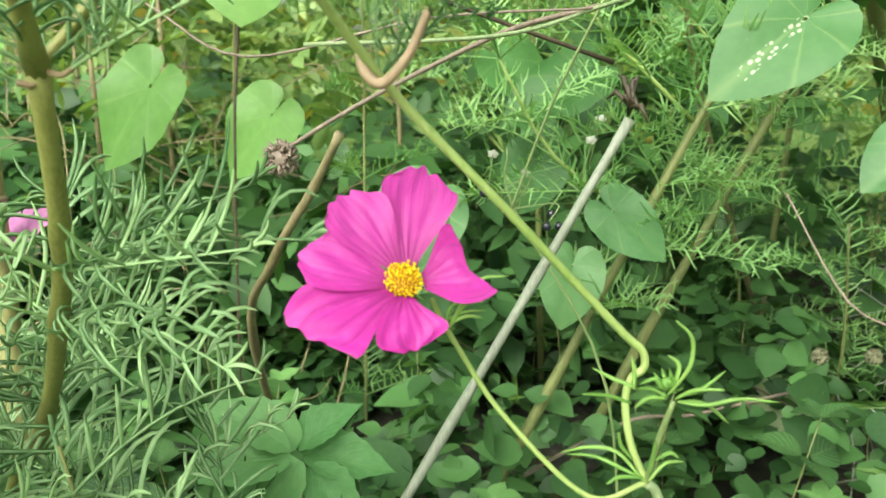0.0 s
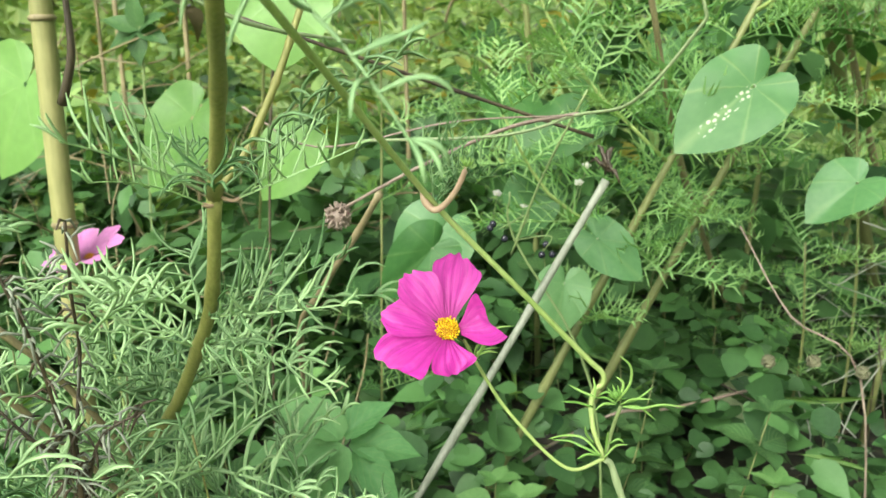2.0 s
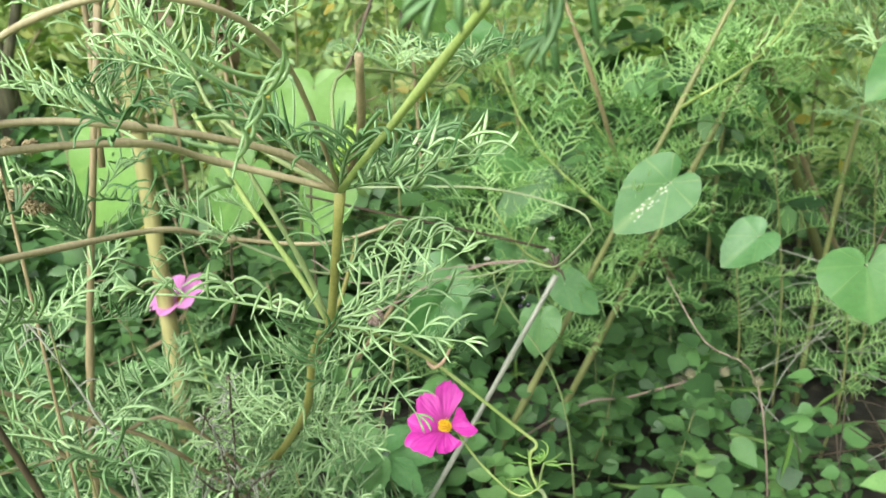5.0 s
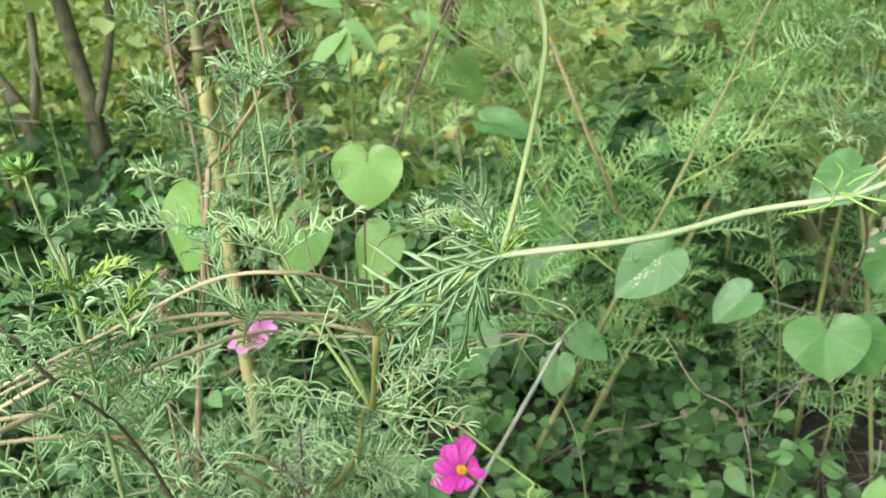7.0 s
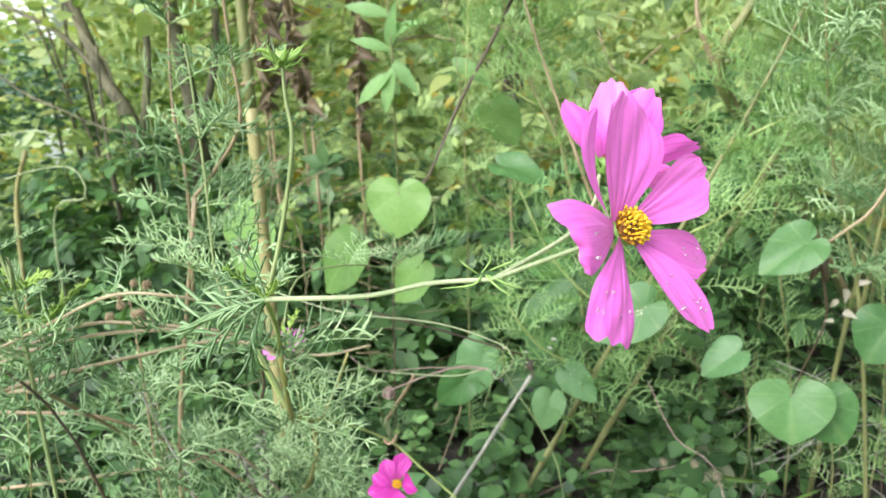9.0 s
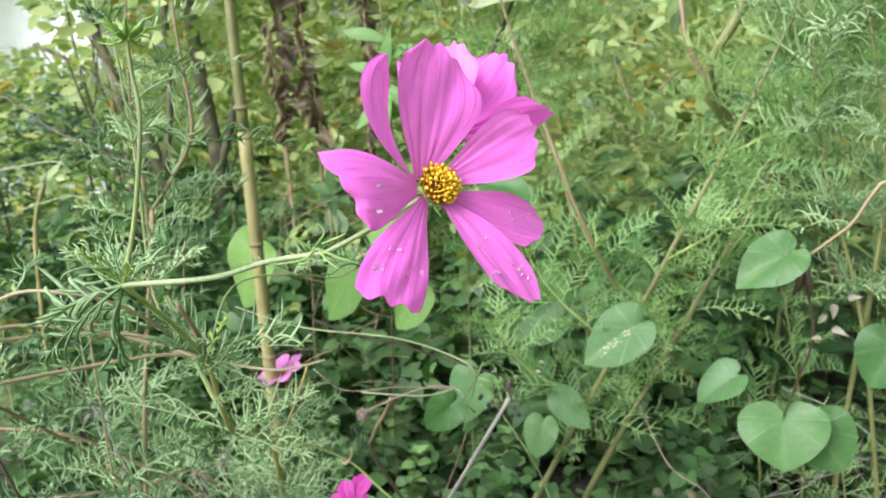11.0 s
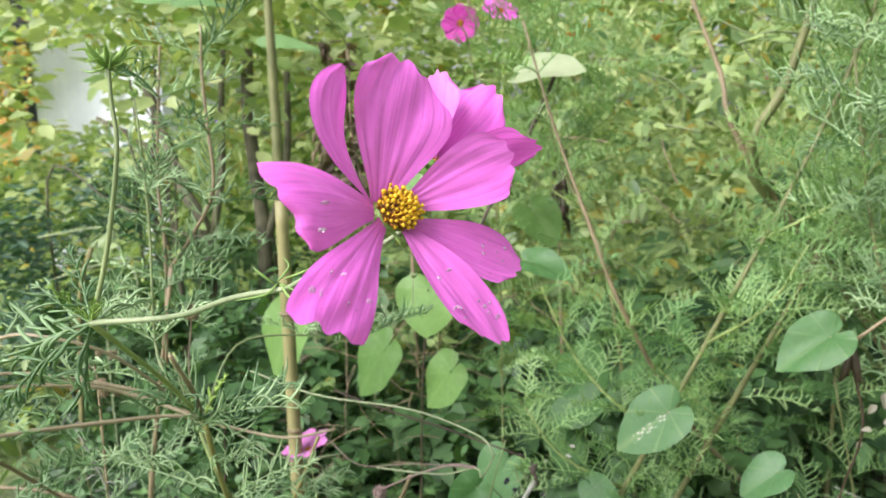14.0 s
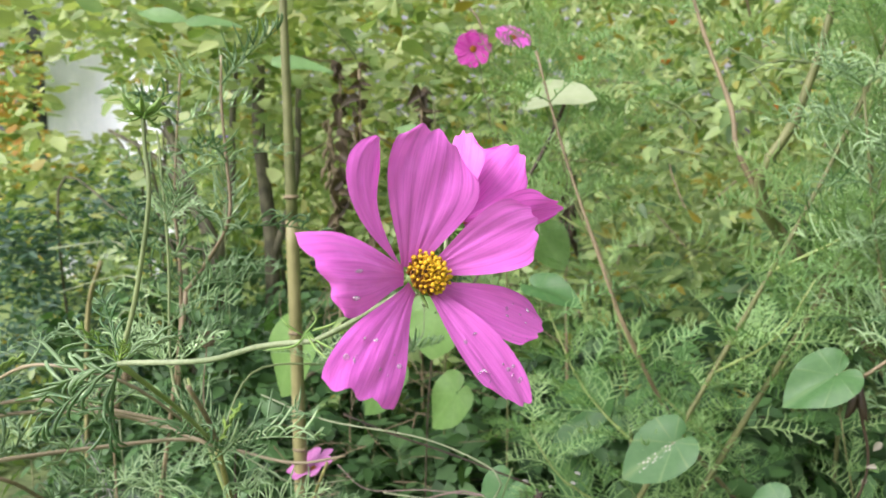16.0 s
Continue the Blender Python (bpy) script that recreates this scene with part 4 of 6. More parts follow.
leaves_at(cosmos, LOW_JOINT, (0, 0, 1), 4, 0.12, FEATHER_OPEN)
leaves_at(cosmos, (-0.227, 0.39, 0.441), (0, 0, 1), 3, 0.12)
leaves_at(cosmos, (-0.279, 0.43, 0.375), (0, 0, 1), 4, 0.13)
leaves_at(cosmos, (-0.3, 0.5, 0.2), (0, 0, 1), 6, 0.13)
leaves_at(cosmos, ELBOW, (0.2, 0.1, 1), 4, 0.058, FEATHER_OPEN, away=(0.4, 0.1, 1.0))
for pts, r0, r1, mat in ARCHES[:3]:
    leaves_along(cosmos, pts, 0.1, 1, 0.09, start=1.2)
leaves_at(cosmos, (-0.181, 0.236, 0.737), (-0.5, -0.5, 0.2), 3, 0.085, away=(-0.2, -0.1, 0.3))
leaves_along(cosmos, ARCHES[4][0], 0.09, 1, 0.07, 1.0, FEATHER_OPEN)
stem(cosmos, [(-0.181, 0.236, 0.735), (-0.185, 0.237, 0.708), (-0.186, 0.238, 0.679), (-0.195, 0.24, 0.655)], 0.0008, 0.0026, M_DEAD, "withered_leaf", 5, 5, False, "hanging shrivelled dead leaf")


# ---- more cosmos plants ----
def joints_plant(name_label, lines, gap, count, size, group="cosmos plants", meshes=None, leaf_from=0.3):
    """A plant from stem lines: points, radii, material."""
    p = thing("cosmos_plant", lines[0][0][0], name_label, "flowering plant", group)
    for pts, r0, r1, mat in lines:
        stem(p, pts, r0, r1, mat, sides=6)
        leaves_along(p, pts, gap, count, size, leaf_from if pts[0][2] < 0.1 else 0.6, meshes)
    return p


joints_plant("cosmos plant with a reddish forked stem", [
    ([(-0.43, 0.30, 0.0), (-0.39, 0.265, 0.4), (-0.351, 0.254, 0.616), (-0.275, 0.255, 0.937)], 0.0042, 0.003, M_STEM_BROWN),
    ([(-0.275, 0.255, 0.937), (-0.231, 0.25, 0.976), (-0.185, 0.25, 1.037), (-0.186, 0.25, 1.116), (-0.189, 0.25, 1.182), (-0.185, 0.25, 1.24)], 0.0028, 0.0016, M_STEM_BROWN),
    ([(-0.300, 0.255, 0.80), (-0.29, 0.26, 0.95), (-0.305, 0.27, 1.046), (-0.307, 0.28, 1.125), (-0.291, 0.28, 1.229)], 0.0026, 0.0014, M_STEM_BROWN),
], 0.08, 3, 0.115, leaf_from=6.0)
plant_c = thing("cosmos_plant", (-0.196, -0.1, 0.868), "young cosmos shoot with a bud at its tip", "flowering plant", "cosmos plants")
plant_c.location.z = 0.0
PLACE[plant_c] = Matrix.Translation(plant_c.location)
stem(plant_c, [tuple(plant_c.location), (-0.193, -0.11, 0.883), (-0.191, -0.112, 0.929), (-0.2, -0.113, 0.968), (-0.204, -0.116, 1.015)], 0.0022, 0.0011, M_STEM_DULL)
bud(plant_c, (-0.204, -0.116, 1.016), (-0.1, 0, 1), 0.0085, opening=0.5)
linear_bracts(plant_c, (-0.204, -0.116, 1.014), (0, -0.1, 1), 9, 0.018)
leaves_at(plant_c, (-0.199, -0.105, 0.849), (0, 0, 1), 5, 0.09)
leaves_at(plant_c, (-0.212, -0.1, 0.802), (0, 0, 1), 5, 0.1)
leaves_at(plant_c, (-0.2, -0.113, 0.968), (0, 0, 1), 3, 0.05)
leaves_at(plant_c, (-0.188, -0.112, 0.922), (0, 0, 1), 5, 0.07)
leaves_at(plant_c, (-0.186, -0.112, 0.929), (0, 0, 1), 3, 0.045, FEATHER_YOUNG)
leaves_at(plant_c, (-0.164, -0.11, 0.9), (0, 0, 1), 3, 0.05, FEATHER_YOUNG)
leaves_at(plant_c, (-0.193, -0.11, 0.883), (0, 0, 1), 5, 0.09)
SHOOT = (-0.115, 0.08, 0.887)
stem(cosmos, [JOINT_C, (-0.072, 0.06, 0.847), SHOOT, (-0.123, 0.092, 1.005), (-0.123, 0.089, 1.108), (-0.126, 0.089, 1.14)], 0.0018, 0.0012, M_STEM_DULL, "bud_stalk", knots=False)
bud(cosmos, (-0.126, 0.089, 1.142), (-0.1, 0, 1), 0.0052, opening=0.3)
leaves_at(cosmos, (-0.12, 0.09, 1.041), (0, 0, 1), 4, 0.085)
leaves_at(cosmos, (-0.124, 0.09, 0.933), (0, 0, 1), 3, 0.07)
leaves_at(cosmos, SHOOT, (0, 0, 1), 5, 0.10)
stem(cosmos, [JOINT_C, (-0.038, 0.12, 0.879), (-0.015, 0.2, 0.874), (0.009, 0.26, 0.855), (0.03, 0.276, 0.87)], 0.0013, 0.0009, M_STEM_DULL, "bud_stalk", knots=False)
bud(cosmos, (0.032, 0.274, 0.874), (0.1, -0.3, 1), 0.006, opening=0.5, material=M_PALE)
stem(cosmos, [(0.009, 0.26, 0.855), (0.018, 0.37, 0.87), (0.017, 0.39, 0.912)], 0.0009, 0.0007, M_STEM_DULL, "bud_stalk", knots=False)
bud(cosmos, (0.017, 0.39, 0.912), (0, 0, 1), 0.0045, opening=0.3, material=M_PALE)
leaves_at(cosmos, (0.032, 0.272, 0.866), (0, 0, 1), 6, 0.075)
leaves_at(cosmos, (-0.015, 0.2, 0.874), (0, 0, 1), 3, 0.06)
stem(cosmos, [JOINT_C, (-0.09, 0.1, 0.85), (-0.115, 0.133, 0.903)], 0.001, 0.0008, M_STEM_BROWN, "seed_stalk", knots=False)
seed_head(cosmos, (-0.115, 0.133, 0.908), (0, 0, 1), 0.011, M_STEM_BROWN)

# the low bushy mass of feathery growth
BUSHES = (
    ((-0.32, 0.22, 0.0), (-0.30, 0.14, 0.70), 6), ((-0.46, 0.34, 0.0), (-0.42, 0.2, 0.66), 6), ((-0.48, 0.1, 0.0), (-0.42, 0.06, 0.72), 4),
    ((-0.6, 0.28, 0.0), (-0.56, 0.2, 0.68), 6), ((-0.28, 0.44, 0.0), (-0.26, 0.38, 0.46), 6), ((-0.42, 0.5, 0.0), (-0.4, 0.45, 0.48), 6),
    ((-0.6, 0.5, 0.0), (-0.58, 0.44, 0.55), 6), ((-0.23, 0.38, 0.0), (-0.2, 0.35, 0.43), 5), ((-0.31, 0.37, 0.0), (-0.28, 0.33, 0.42), 5), ((-0.22, 0.46, 0.0), (-0.21, 0.42, 0.36), 5), ((-0.16, 0.44, 0.0), (-0.15, 0.4, 0.36), 5))
for root, top, joints in BUSHES:
    b = thing("cosmos_plant", root, "bushy leafy cosmos growth without flowers", "flowering plant", "bushy cosmos growth")
    mid = [(root[i] * 0.5 + top[i] * 0.5) + RNG.uniform(-0.03, 0.03) * (i < 2) for i in range(3)]
    pts = [root, mid, top]
    stem(b, pts, 0.0013, 0.0007, RNG.choice((M_STEM_THICKET, M_STEM_THICKET, M_STEM_OLIVE)))
    leaves_along(b, pts, (top[2] - 0.1) / joints * 1.02, 3, 0.125, 1.0)

# lodged stems
for pts in ([(-0.644, 0.05, 0.678), (-0.401, 0.04, 0.732), (-0.416, 0.12, 0.671), (-0.405, 0.2, 0.581), (-0.378, 0.26, 0.474)], [(-0.733, 0.1, 0.625), (-0.539, 0.13, 0.639), (-0.429, 0.18, 0.623), (-0.368, 0.25, 0.551), (-0.303, 0.3, 0.481)], [(-0.973, 0.16, 0.399), (-0.678, 0.2, 0.451), (-0.529, 0.24, 0.476), (-0.387, 0.28, 0.499), (-0.297, 0.3, 0.521)]):
    end = list(pts[-1])
    st = thing("lodged_stem", (end[0], end[1], 0.0), "brown stem bent over among the leaves", "plant stem", "lodged stems")
    stem(st, pts + [(end[0] + 0.06, end[1] + 0.1, end[2] * 0.6), (end[0] + 0.09, end[1] + 0.15, 0.0)], 0.0027, 0.002, M_STEM_BROWN)

# withered dark stalks
for pts in ([(-0.222, 0.212, 0.579), (-0.217, 0.214, 0.562), (-0.222, 0.235, 0.525), (-0.226, 0.25, 0.484), (-0.232, 0.27, 0.43)], [(-0.2167, 0.2633, 0.5934), (-0.226, 0.275, 0.55), (-0.2368, 0.2924, 0.508), (-0.24, 0.285, 0.46), (-0.245, 0.29, 0.41)], [(-0.262, 0.25, 0.49), (-0.25, 0.255, 0.472), (-0.238, 0.265, 0.452), (-0.236, 0.275, 0.42)], [(-0.384, 0.16, 0.746), (-0.325, 0.15, 0.693), (-0.284, 0.15, 0.614), (-0.264, 0.16, 0.51)], [(-0.189, 0.274, 0.482), (-0.213, 0.27, 0.468), (-0.228, 0.275, 0.44), (-0.24, 0.285, 0.4)]):
    end = pts[-1]
    st = thing("withered_stalk", (end[0], end[1], 0.0), "dry blackened plant stalk with shrivelled remains", "plant stem", "withered stalks")
    stem(st, pts + [(end[0] - 0.01, end[1] + 0.02, 0.0)], 0.0008, 0.0014, M_STICK if pts[0][2] > 0.6 else M_DEAD, steps=6)
    for q in smooth_line(pts, 7):
        for _ in range(2):
            d = Vector((RNG.uniform(-1, 1), RNG.uniform(-1, 1), RNG.uniform(-1, 0.4))).normalized() * RNG.uniform(0.008, 0.022)
            part("shrivelled_leaf", Geo().tube([q, q + d * 0.5 + Vector((0, 0, 0.003)), q + d], [0.0005, 0.001, 0.0004], 4).mesh("shrivelled_leaf", M_STICK if RNG.random() < 0.7 else M_DEAD), st)

# ---- sticks and stake ----
stake = thing("bamboo_stake", (-0.64, 0.9, 0.0), "yellowish bamboo stake pushed into the soil", "garden stake")
line = smooth_line([(-0.64, 0.9, -0.02), (-0.627, 0.889, 0.468), (-0.602, 0.865, 0.989), (-0.588, 0.85, 1.32), (-0.58, 0.84, 1.6)], 8)
k = 16
g = Geo().tube(line[:k + 1], [0.0165 - 0.006 * i / len(line) for i in range(k + 1)], 14)
part("culm", g.mesh("culm", M_BAMBOO), stake)
g = Geo().tube(line[k:], [0.0125 - 0.006 * i / (len(line) - k) for i in range(len(line) - k)], 12)
part("culm_top", g.mesh("culm_top", M_STEM_THICKET), stake, label="dull brown upper end")
for z in (0.22, 0.5, 0.77, 1.02):
    q = min(line, key=lambda p: abs(p.z - z))
    part("node_ring", Geo().tube([q - UP * 0.004, q, q + UP * 0.004], [0.0155, 0.018, 0.0155], 14).mesh("node_ring", M_STEM_BROWN), stake, label="brown raised joint")
stick = thing("grey_stick", (-0.24, 0.52, 0.0), "weathered grey dead stem leaning with a broken top", "stick")
stem(stick, [(-0.25, 0.51, 0.0), (-0.045, 0.564, 0.347), (0.02, 0.585, 0.458), (0.083, 0.605, 0.566)], 0.0037, 0.0033, M_STICK, sides=9)
g = Geo()
for i in range(14):
    d = Vector((RNG.uniform(-1, 0.8), RNG.uniform(-0.5, 0.5), RNG.uniform(-0.8, 1))).normalized() * RNG.uniform(0.006, 0.024)
    g.tube([Vector((0.083, 0.605, 0.575)), Vector((0.083, 0.603, 0.585)) + d * 0.6, Vector((0.083, 0.605, 0.58)) + d], [0.0012, 0.0022, 0.0006], 5)
part("withered_tuft", g.mesh("withered_tuft", M_DEAD), stick, label="black shrivelled tuft")
stem(stick, [(-0.206, 0.5, 0.709), (-0.131, 0.52, 0.682), (-0.047, 0.56, 0.649), (0.071, 0.6, 0.605)], 0.0016, 0.0016, M_DEAD, "side_twig", label="thin dark twig")
dark_stick = thing("dark_stick", (-0.36, 1.02, 0.0), "thin dark dead stem standing in the growth", "stick")
stem(dark_stick, [(-0.42, 1.06, 0.0), (-0.386, 1.08, 0.658), (-0.299, 1.1, 0.806), (-0.241, 1.15, 0.955), (-0.15, 1.2, 1.131), (-0.088, 1.2, 1.253)], 0.0016, 0.0048, M_DEAD)

seedling = thing("dry_seed_stem", (-0.3, 0.85, 0.0), "brown dry stem with a spent flower head", "plant stem")
stem(seedling, [(-0.3, 1.0, 0.0), (-0.24, 0.7, 0.36), (-0.179, 0.6, 0.465), (-0.139, 0.58, 0.522), (-0.112, 0.56, 0.562)], 0.0042, 0.003, M_STEM_BROWN)
stem(seedling, [(-0.13, 0.506, 0.558), (-0.095, 0.5, 0.577), (-0.053, 0.5, 0.598), (0.007, 0.49, 0.623), (0.056, 0.47, 0.633)], 0.0014, 0.0016, M_DRY, "seed_stalk", knots=False)
seed_head(seedling, (-0.135, 0.506, 0.551), (-1, 0, -0.2), 0.0128, M_DRY)

# ---- twining vines ----
vine = thing("twining_vine", (0.30, 0.62, 0.0), "heart-leaved climbing vine twining over the dead stems", "vine")
for pts, mat, r in (
    ([(-0.099, 0.45, 0.617), (0.002, 0.46, 0.619), (0.054, 0.47, 0.632), (0.089, 0.42, 0.643), (0.122, 0.389, 0.684), (0.126, 0.38, 0.698), (0.108, 0.375, 0.718), (0.024, 0.36, 0.745), (-0.115, 0.34, 0.756), (-0.22, 0.33, 0.782)], M_STEM_PALE, 0.0011),
    ([(-0.191, 0.46, 0.642), (-0.136, 0.46, 0.612), (-0.034, 0.46, 0.629), (0.054, 0.47, 0.632)], M_DRY, 0.0007),
    ([(0.05, 0.95, 0.0), (-0.043, 0.96, 0.071), (0.107, 0.984, 0.172), (0.197, 1, 0.182), (0.321, 1.05, 0.195)], M_DRY, 0.0022),
    ([(-0.001, 0.6, 0.499), (0.028, 0.58, 0.574), (0.064, 0.55, 0.647)], M_STEM_DULL, 0.001),
):
    stem(vine, pts, r * 1.1, r, mat, "vine_stem", steps=6, knots=False)
HEARTS = [heart_mesh("leaf", M_HEART, i, wide=0.5, fold=0.1 + 0.05 * i, droop=0.1 + 0.06 * i) for i in range(4)]
HEARTS_YELLOW = [heart_mesh("leaf", M_HEART_YELLOW, 30 + i, wide=0.5, fold=0.1 + 0.05 * i, droop=0.1 + 0.06 * i) for i in range(3)]
HEARTS_DARK = [heart_mesh("leaf", M_HEART_DARK, 10 + i, wide=0.48, fold=0.12 + 0.06 * i, droop=0.12 + 0.05 * i) for i in range(3)]
SPOTTED = heart_mesh("leaf", M_SPOT, 21, wide=0.5, fold=0.1, droop=0.12)
PALE = heart_mesh("leaf", M_PALE, 22, wide=0.45, fold=0.25, droop=0.2)
FRONT = (0.15, -0.6, 0.75)
for mesh, base, tip, ratio, facing, text in (
    (SPOTTED, (0.2423, 0.7850, 0.6406), (0.1606, 0.7570, 0.5768), 0.76, (0.0, -0.85, 0.5), "large heart-shaped leaf with pale specks"),
    (HEARTS_YELLOW[0], (-0.3603, 1.0624, 0.7705), (-0.3671, 1.04, 0.6642), 1.16, FRONT, "light green heart-shaped leaf"),
    (HEARTS_YELLOW[1], (-0.3880, 1.2024, 0.5464), (-0.4644, 1.18, 0.4572), 0.98, (0, -0.7, 0.7), ""),
    (HEARTS[3], (-0.0743, 0.9824, 0.8512), (0.0213, 0.96, 0.8354), 0.62, (0, -0.5, 0.9), ""),
    (HEARTS[0], (0.0562, 0.9330, 0.5942), (-0.0319, 0.905, 0.5481), 0.71, (0, -0.7, 0.75), ""),
    (HEARTS_DARK[0], (0.0867, 0.8614, 0.4590), (0.1427, 0.848, 0.4108), 0.71, (0.3, -0.9, 0.2), ""),
    (HEARTS_DARK[1], (0.0477, 0.8524, 0.4046), (0.0369, 0.83, 0.3406), 0.85, (0.1, -0.95, 0.2), ""),
    (HEARTS[0], (0.4885, 0.7036, 0.5405), (0.4945, 0.67, 0.468), 1.34, (0.05, -0.85, 0.5), "broad heart-shaped leaf"),
    (HEARTS[1], (0.535, 0.7368, 0.517), (0.578, 0.72, 0.4555), 1.1, (0.1, -0.85, 0.45), "broad heart-shaped leaf half behind another"),
    (HEARTS[2], (0.4926, 0.6036, 0.8205), (0.4328, 0.57, 0.787), 0.80, (-0.1, -0.8, 0.5), "light green heart-shaped leaf on a dead twig"),
    (HEARTS_YELLOW[1], (-0.5586, 1.1724, 0.5922), (-0.6513, 1.15, 0.475), 0.85, FRONT, ""),
    (HEARTS_YELLOW[2], (-0.812, 1.12, 0.653), (-0.897, 1.1, 0.505), 0.95, FRONT, ""),
    (HEARTS_YELLOW[2], (-0.22, 1.34, 0.925), (-0.15, 1.32, 0.85), 0.9, FRONT, ""),
    (HEARTS_DARK[2], (0.392, 0.9, 0.521), (0.33, 0.88, 0.484), 0.9, (0, -0.6, 0.8), ""),
    (HEARTS[1], (0.645, 0.92, 0.596), (0.609, 0.9, 0.525), 1.1, FRONT, ""),
    (PALE, (0.321, 1.15, 0.143), (0.402, 1.14, 0.1), 0.8, (0.3, -0.8, 0.5), "pale yellowing leaf on a dry branch"),
    (HEARTS[3], (-0.099, 0.76, 0.468), (-0.155, 0.74, 0.413), 0.75, (0.3, -0.8, 0.3), ""),
    (PALE, (-0.125, 1.12, 1.232), (0.0, 1.1, 1.244), 0.8, (0, -0.6, 0.8), ""),
    (HEARTS_DARK[1], (-0.11, 0.9, 0.46), (-0.162, 0.88, 0.37), 0.9, FRONT, ""),
    (HEARTS[2], (-0.047, 1.15, 0.617), (0.021, 1.14, 0.557), 1.0, FRONT, ""),
    (HEARTS_DARK[2], (0.01, 0.95, 0.504), (-0.014, 0.94, 0.442), 1.0, FRONT, ""),
):
    leaf_between(vine, mesh, base, tip, ratio, facing, label=text, stalk=(base[0] + 0.02, base[1] + 0.06, max(0.02, base[2] - 0.04)))

LOBED = [oval_mesh("leaf", M_BROAD, 150 + i, wide=0.34 + 0.06 * i, fold=0.2, droop=0.25 + 0.1 * i, nu=8, nv=26, teeth=0.05) for i in range(3)]
mallow = thing("broad_weed", (-0.13, 0.6, 0.0), "light green weed with soft toothed leaves", "weed")
stem(mallow, [(-0.13, 0.6, 0.0), (-0.12, 0.59, 0.1), (-0.161, 0.56, 0.322)], 0.002, 0.0014, M_STEM_DULL)
for base, end, ratio in (((-0.155, 0.56, 0.334), (-0.199, 0.55, 0.362), 0.8), ((-0.155, 0.56, 0.331), (-0.129, 0.57, 0.356), 0.75), ((-0.158, 0.55, 0.33), (-0.21, 0.53, 0.334), 0.85), ((-0.152, 0.55, 0.327), (-0.172, 0.52, 0.294), 0.8), ((-0.15, 0.56, 0.325), (-0.104, 0.56, 0.324), 0.85), ((-0.145, 0.55, 0.322), (-0.112, 0.53, 0.3), 0.8), ((-0.175, 0.53, 0.308), (-0.219, 0.52, 0.305), 0.7)):
    leaf_between(mallow, RNG.choice(LOBED), base, Vector(base).lerp(end, 1.45), ratio, (0, -0.55, 0.8))

BLEACHED = oval_mesh("bleached_leaf", M_BLEACHED, 180, wide=0.3, fold=0.5, droop=0.5, nu=4, nv=6)
twig = thing("dead_twig", (0.62, 0.7, 0.0), "brown dead twig with a black withered flower head", "stick")
stem(twig, [(0.72, 0.80, 0.0), (0.68, 0.7, 0.5), (0.627, 0.66, 0.895), (0.567, 0.65, 0.85), (0.52, 0.645, 0.81)], 0.0032, 0.0022, M_STEM_BROWN)
for i in range(12):
    q = Vector((0.516, 0.645, 0.794))
    d = Vector((RNG.uniform(-0.4, 0.4), RNG.uniform(-0.4, 0.4), -1)).normalized() * RNG.uniform(0.02, 0.045)
    part("withered_petal", Geo().tube([q + Vector((0, 0, 0.012)), q + d * 0.5, q + d], [0.003, 0.005, 0.001], 5).mesh("withered_petal", M_DEAD), twig, label="black withered petal")
stem(twig, [(0.516, 0.645, 0.775), (0.528, 0.66, 0.69), (0.505, 0.69, 0.6), (0.49, 0.7, 0.545)], 0.0022, 0.0012, M_DEAD, "dry_stalk", knots=False, label="thin black drooping stalk")
for i in range(6):
    q = Vector((0.565, 0.67, 0.7)) + Vector((RNG.uniform(-0.05, 0.05), RNG.uniform(-0.02, 0.03), RNG.uniform(-0.05, 0.04)))
    part("bleached_leaf", BLEACHED, twig, frame_from((RNG.uniform(-1, 1), RNG.uniform(-0.4, 0.4), RNG.uniform(-0.8, 0.5)), (0.2, -0.7, 0.6), q, RNG.uniform(0.012, 0.022)), "bleached curled dead leaf")
twig2 = thing("dead_twig", (0.40, 0.84, 0.0), "thin dry stalk with shrivelled pale seed heads", "stick")
stem(twig2, [(0.42, 0.84, 0.0), (0.38, 0.8, 0.31), (0.3, 0.8, 0.384), (0.244, 0.82, 0.483)], 0.0014, 0.0009, M_DRY)
for q in ((0.377, 0.788, 0.324), (0.279, 0.8, 0.33), (0.334, 0.82, 0.324)):
    seed_head(twig2, q, (0, 0, -1), 0.009, M_BARK)

# ---- further flowers ----
f3 = thing("cosmos_plant", (-0.58, 0.9, 0.0), "cosmos with a faded pink flower seen from behind", "flowering plant", "cosmos plants")
stem(f3, [(-0.56, 0.88, 0.0), (-0.58, 0.9, 0.25), (-0.612, 0.918, 0.40)], 0.0022, 0.0013, M_STEM)
cosmos_flower(f3, (-0.612, 0.915, 0.415), (-0.15, -0.35, 0.9), [(a, 0.058, 0.036, 22, -0.1, 0.0) for a in (10, 60, 110, 165, 215, 265, 315)], M_PETAL_PALE, 0.007, 0.005, M_OCHRE, 9)
leaves_along(f3, [(-0.56, 0.88, 0.0), (-0.58, 0.9, 0.25), (-0.612, 0.918, 0.40)], 0.1, 4, 0.1)
far_flowers = thing("cosmos_plant", (-0.27, 1.2, 0.0), "cosmos with two magenta flowers among the shrubs", "flowering plant", "cosmos plants")
stem(far_flowers, [(-0.27, 1.2, 0.0), (-0.24, 1.18, 0.9), (-0.29, 1.16, 1.34)], 0.0022, 0.0014, M_STEM_THICKET)
stem(far_flowers, [(-0.24, 1.18, 0.9), (-0.21, 1.17, 1.2), (-0.2, 1.16, 1.35)], 0.002, 0.0014, M_STEM)
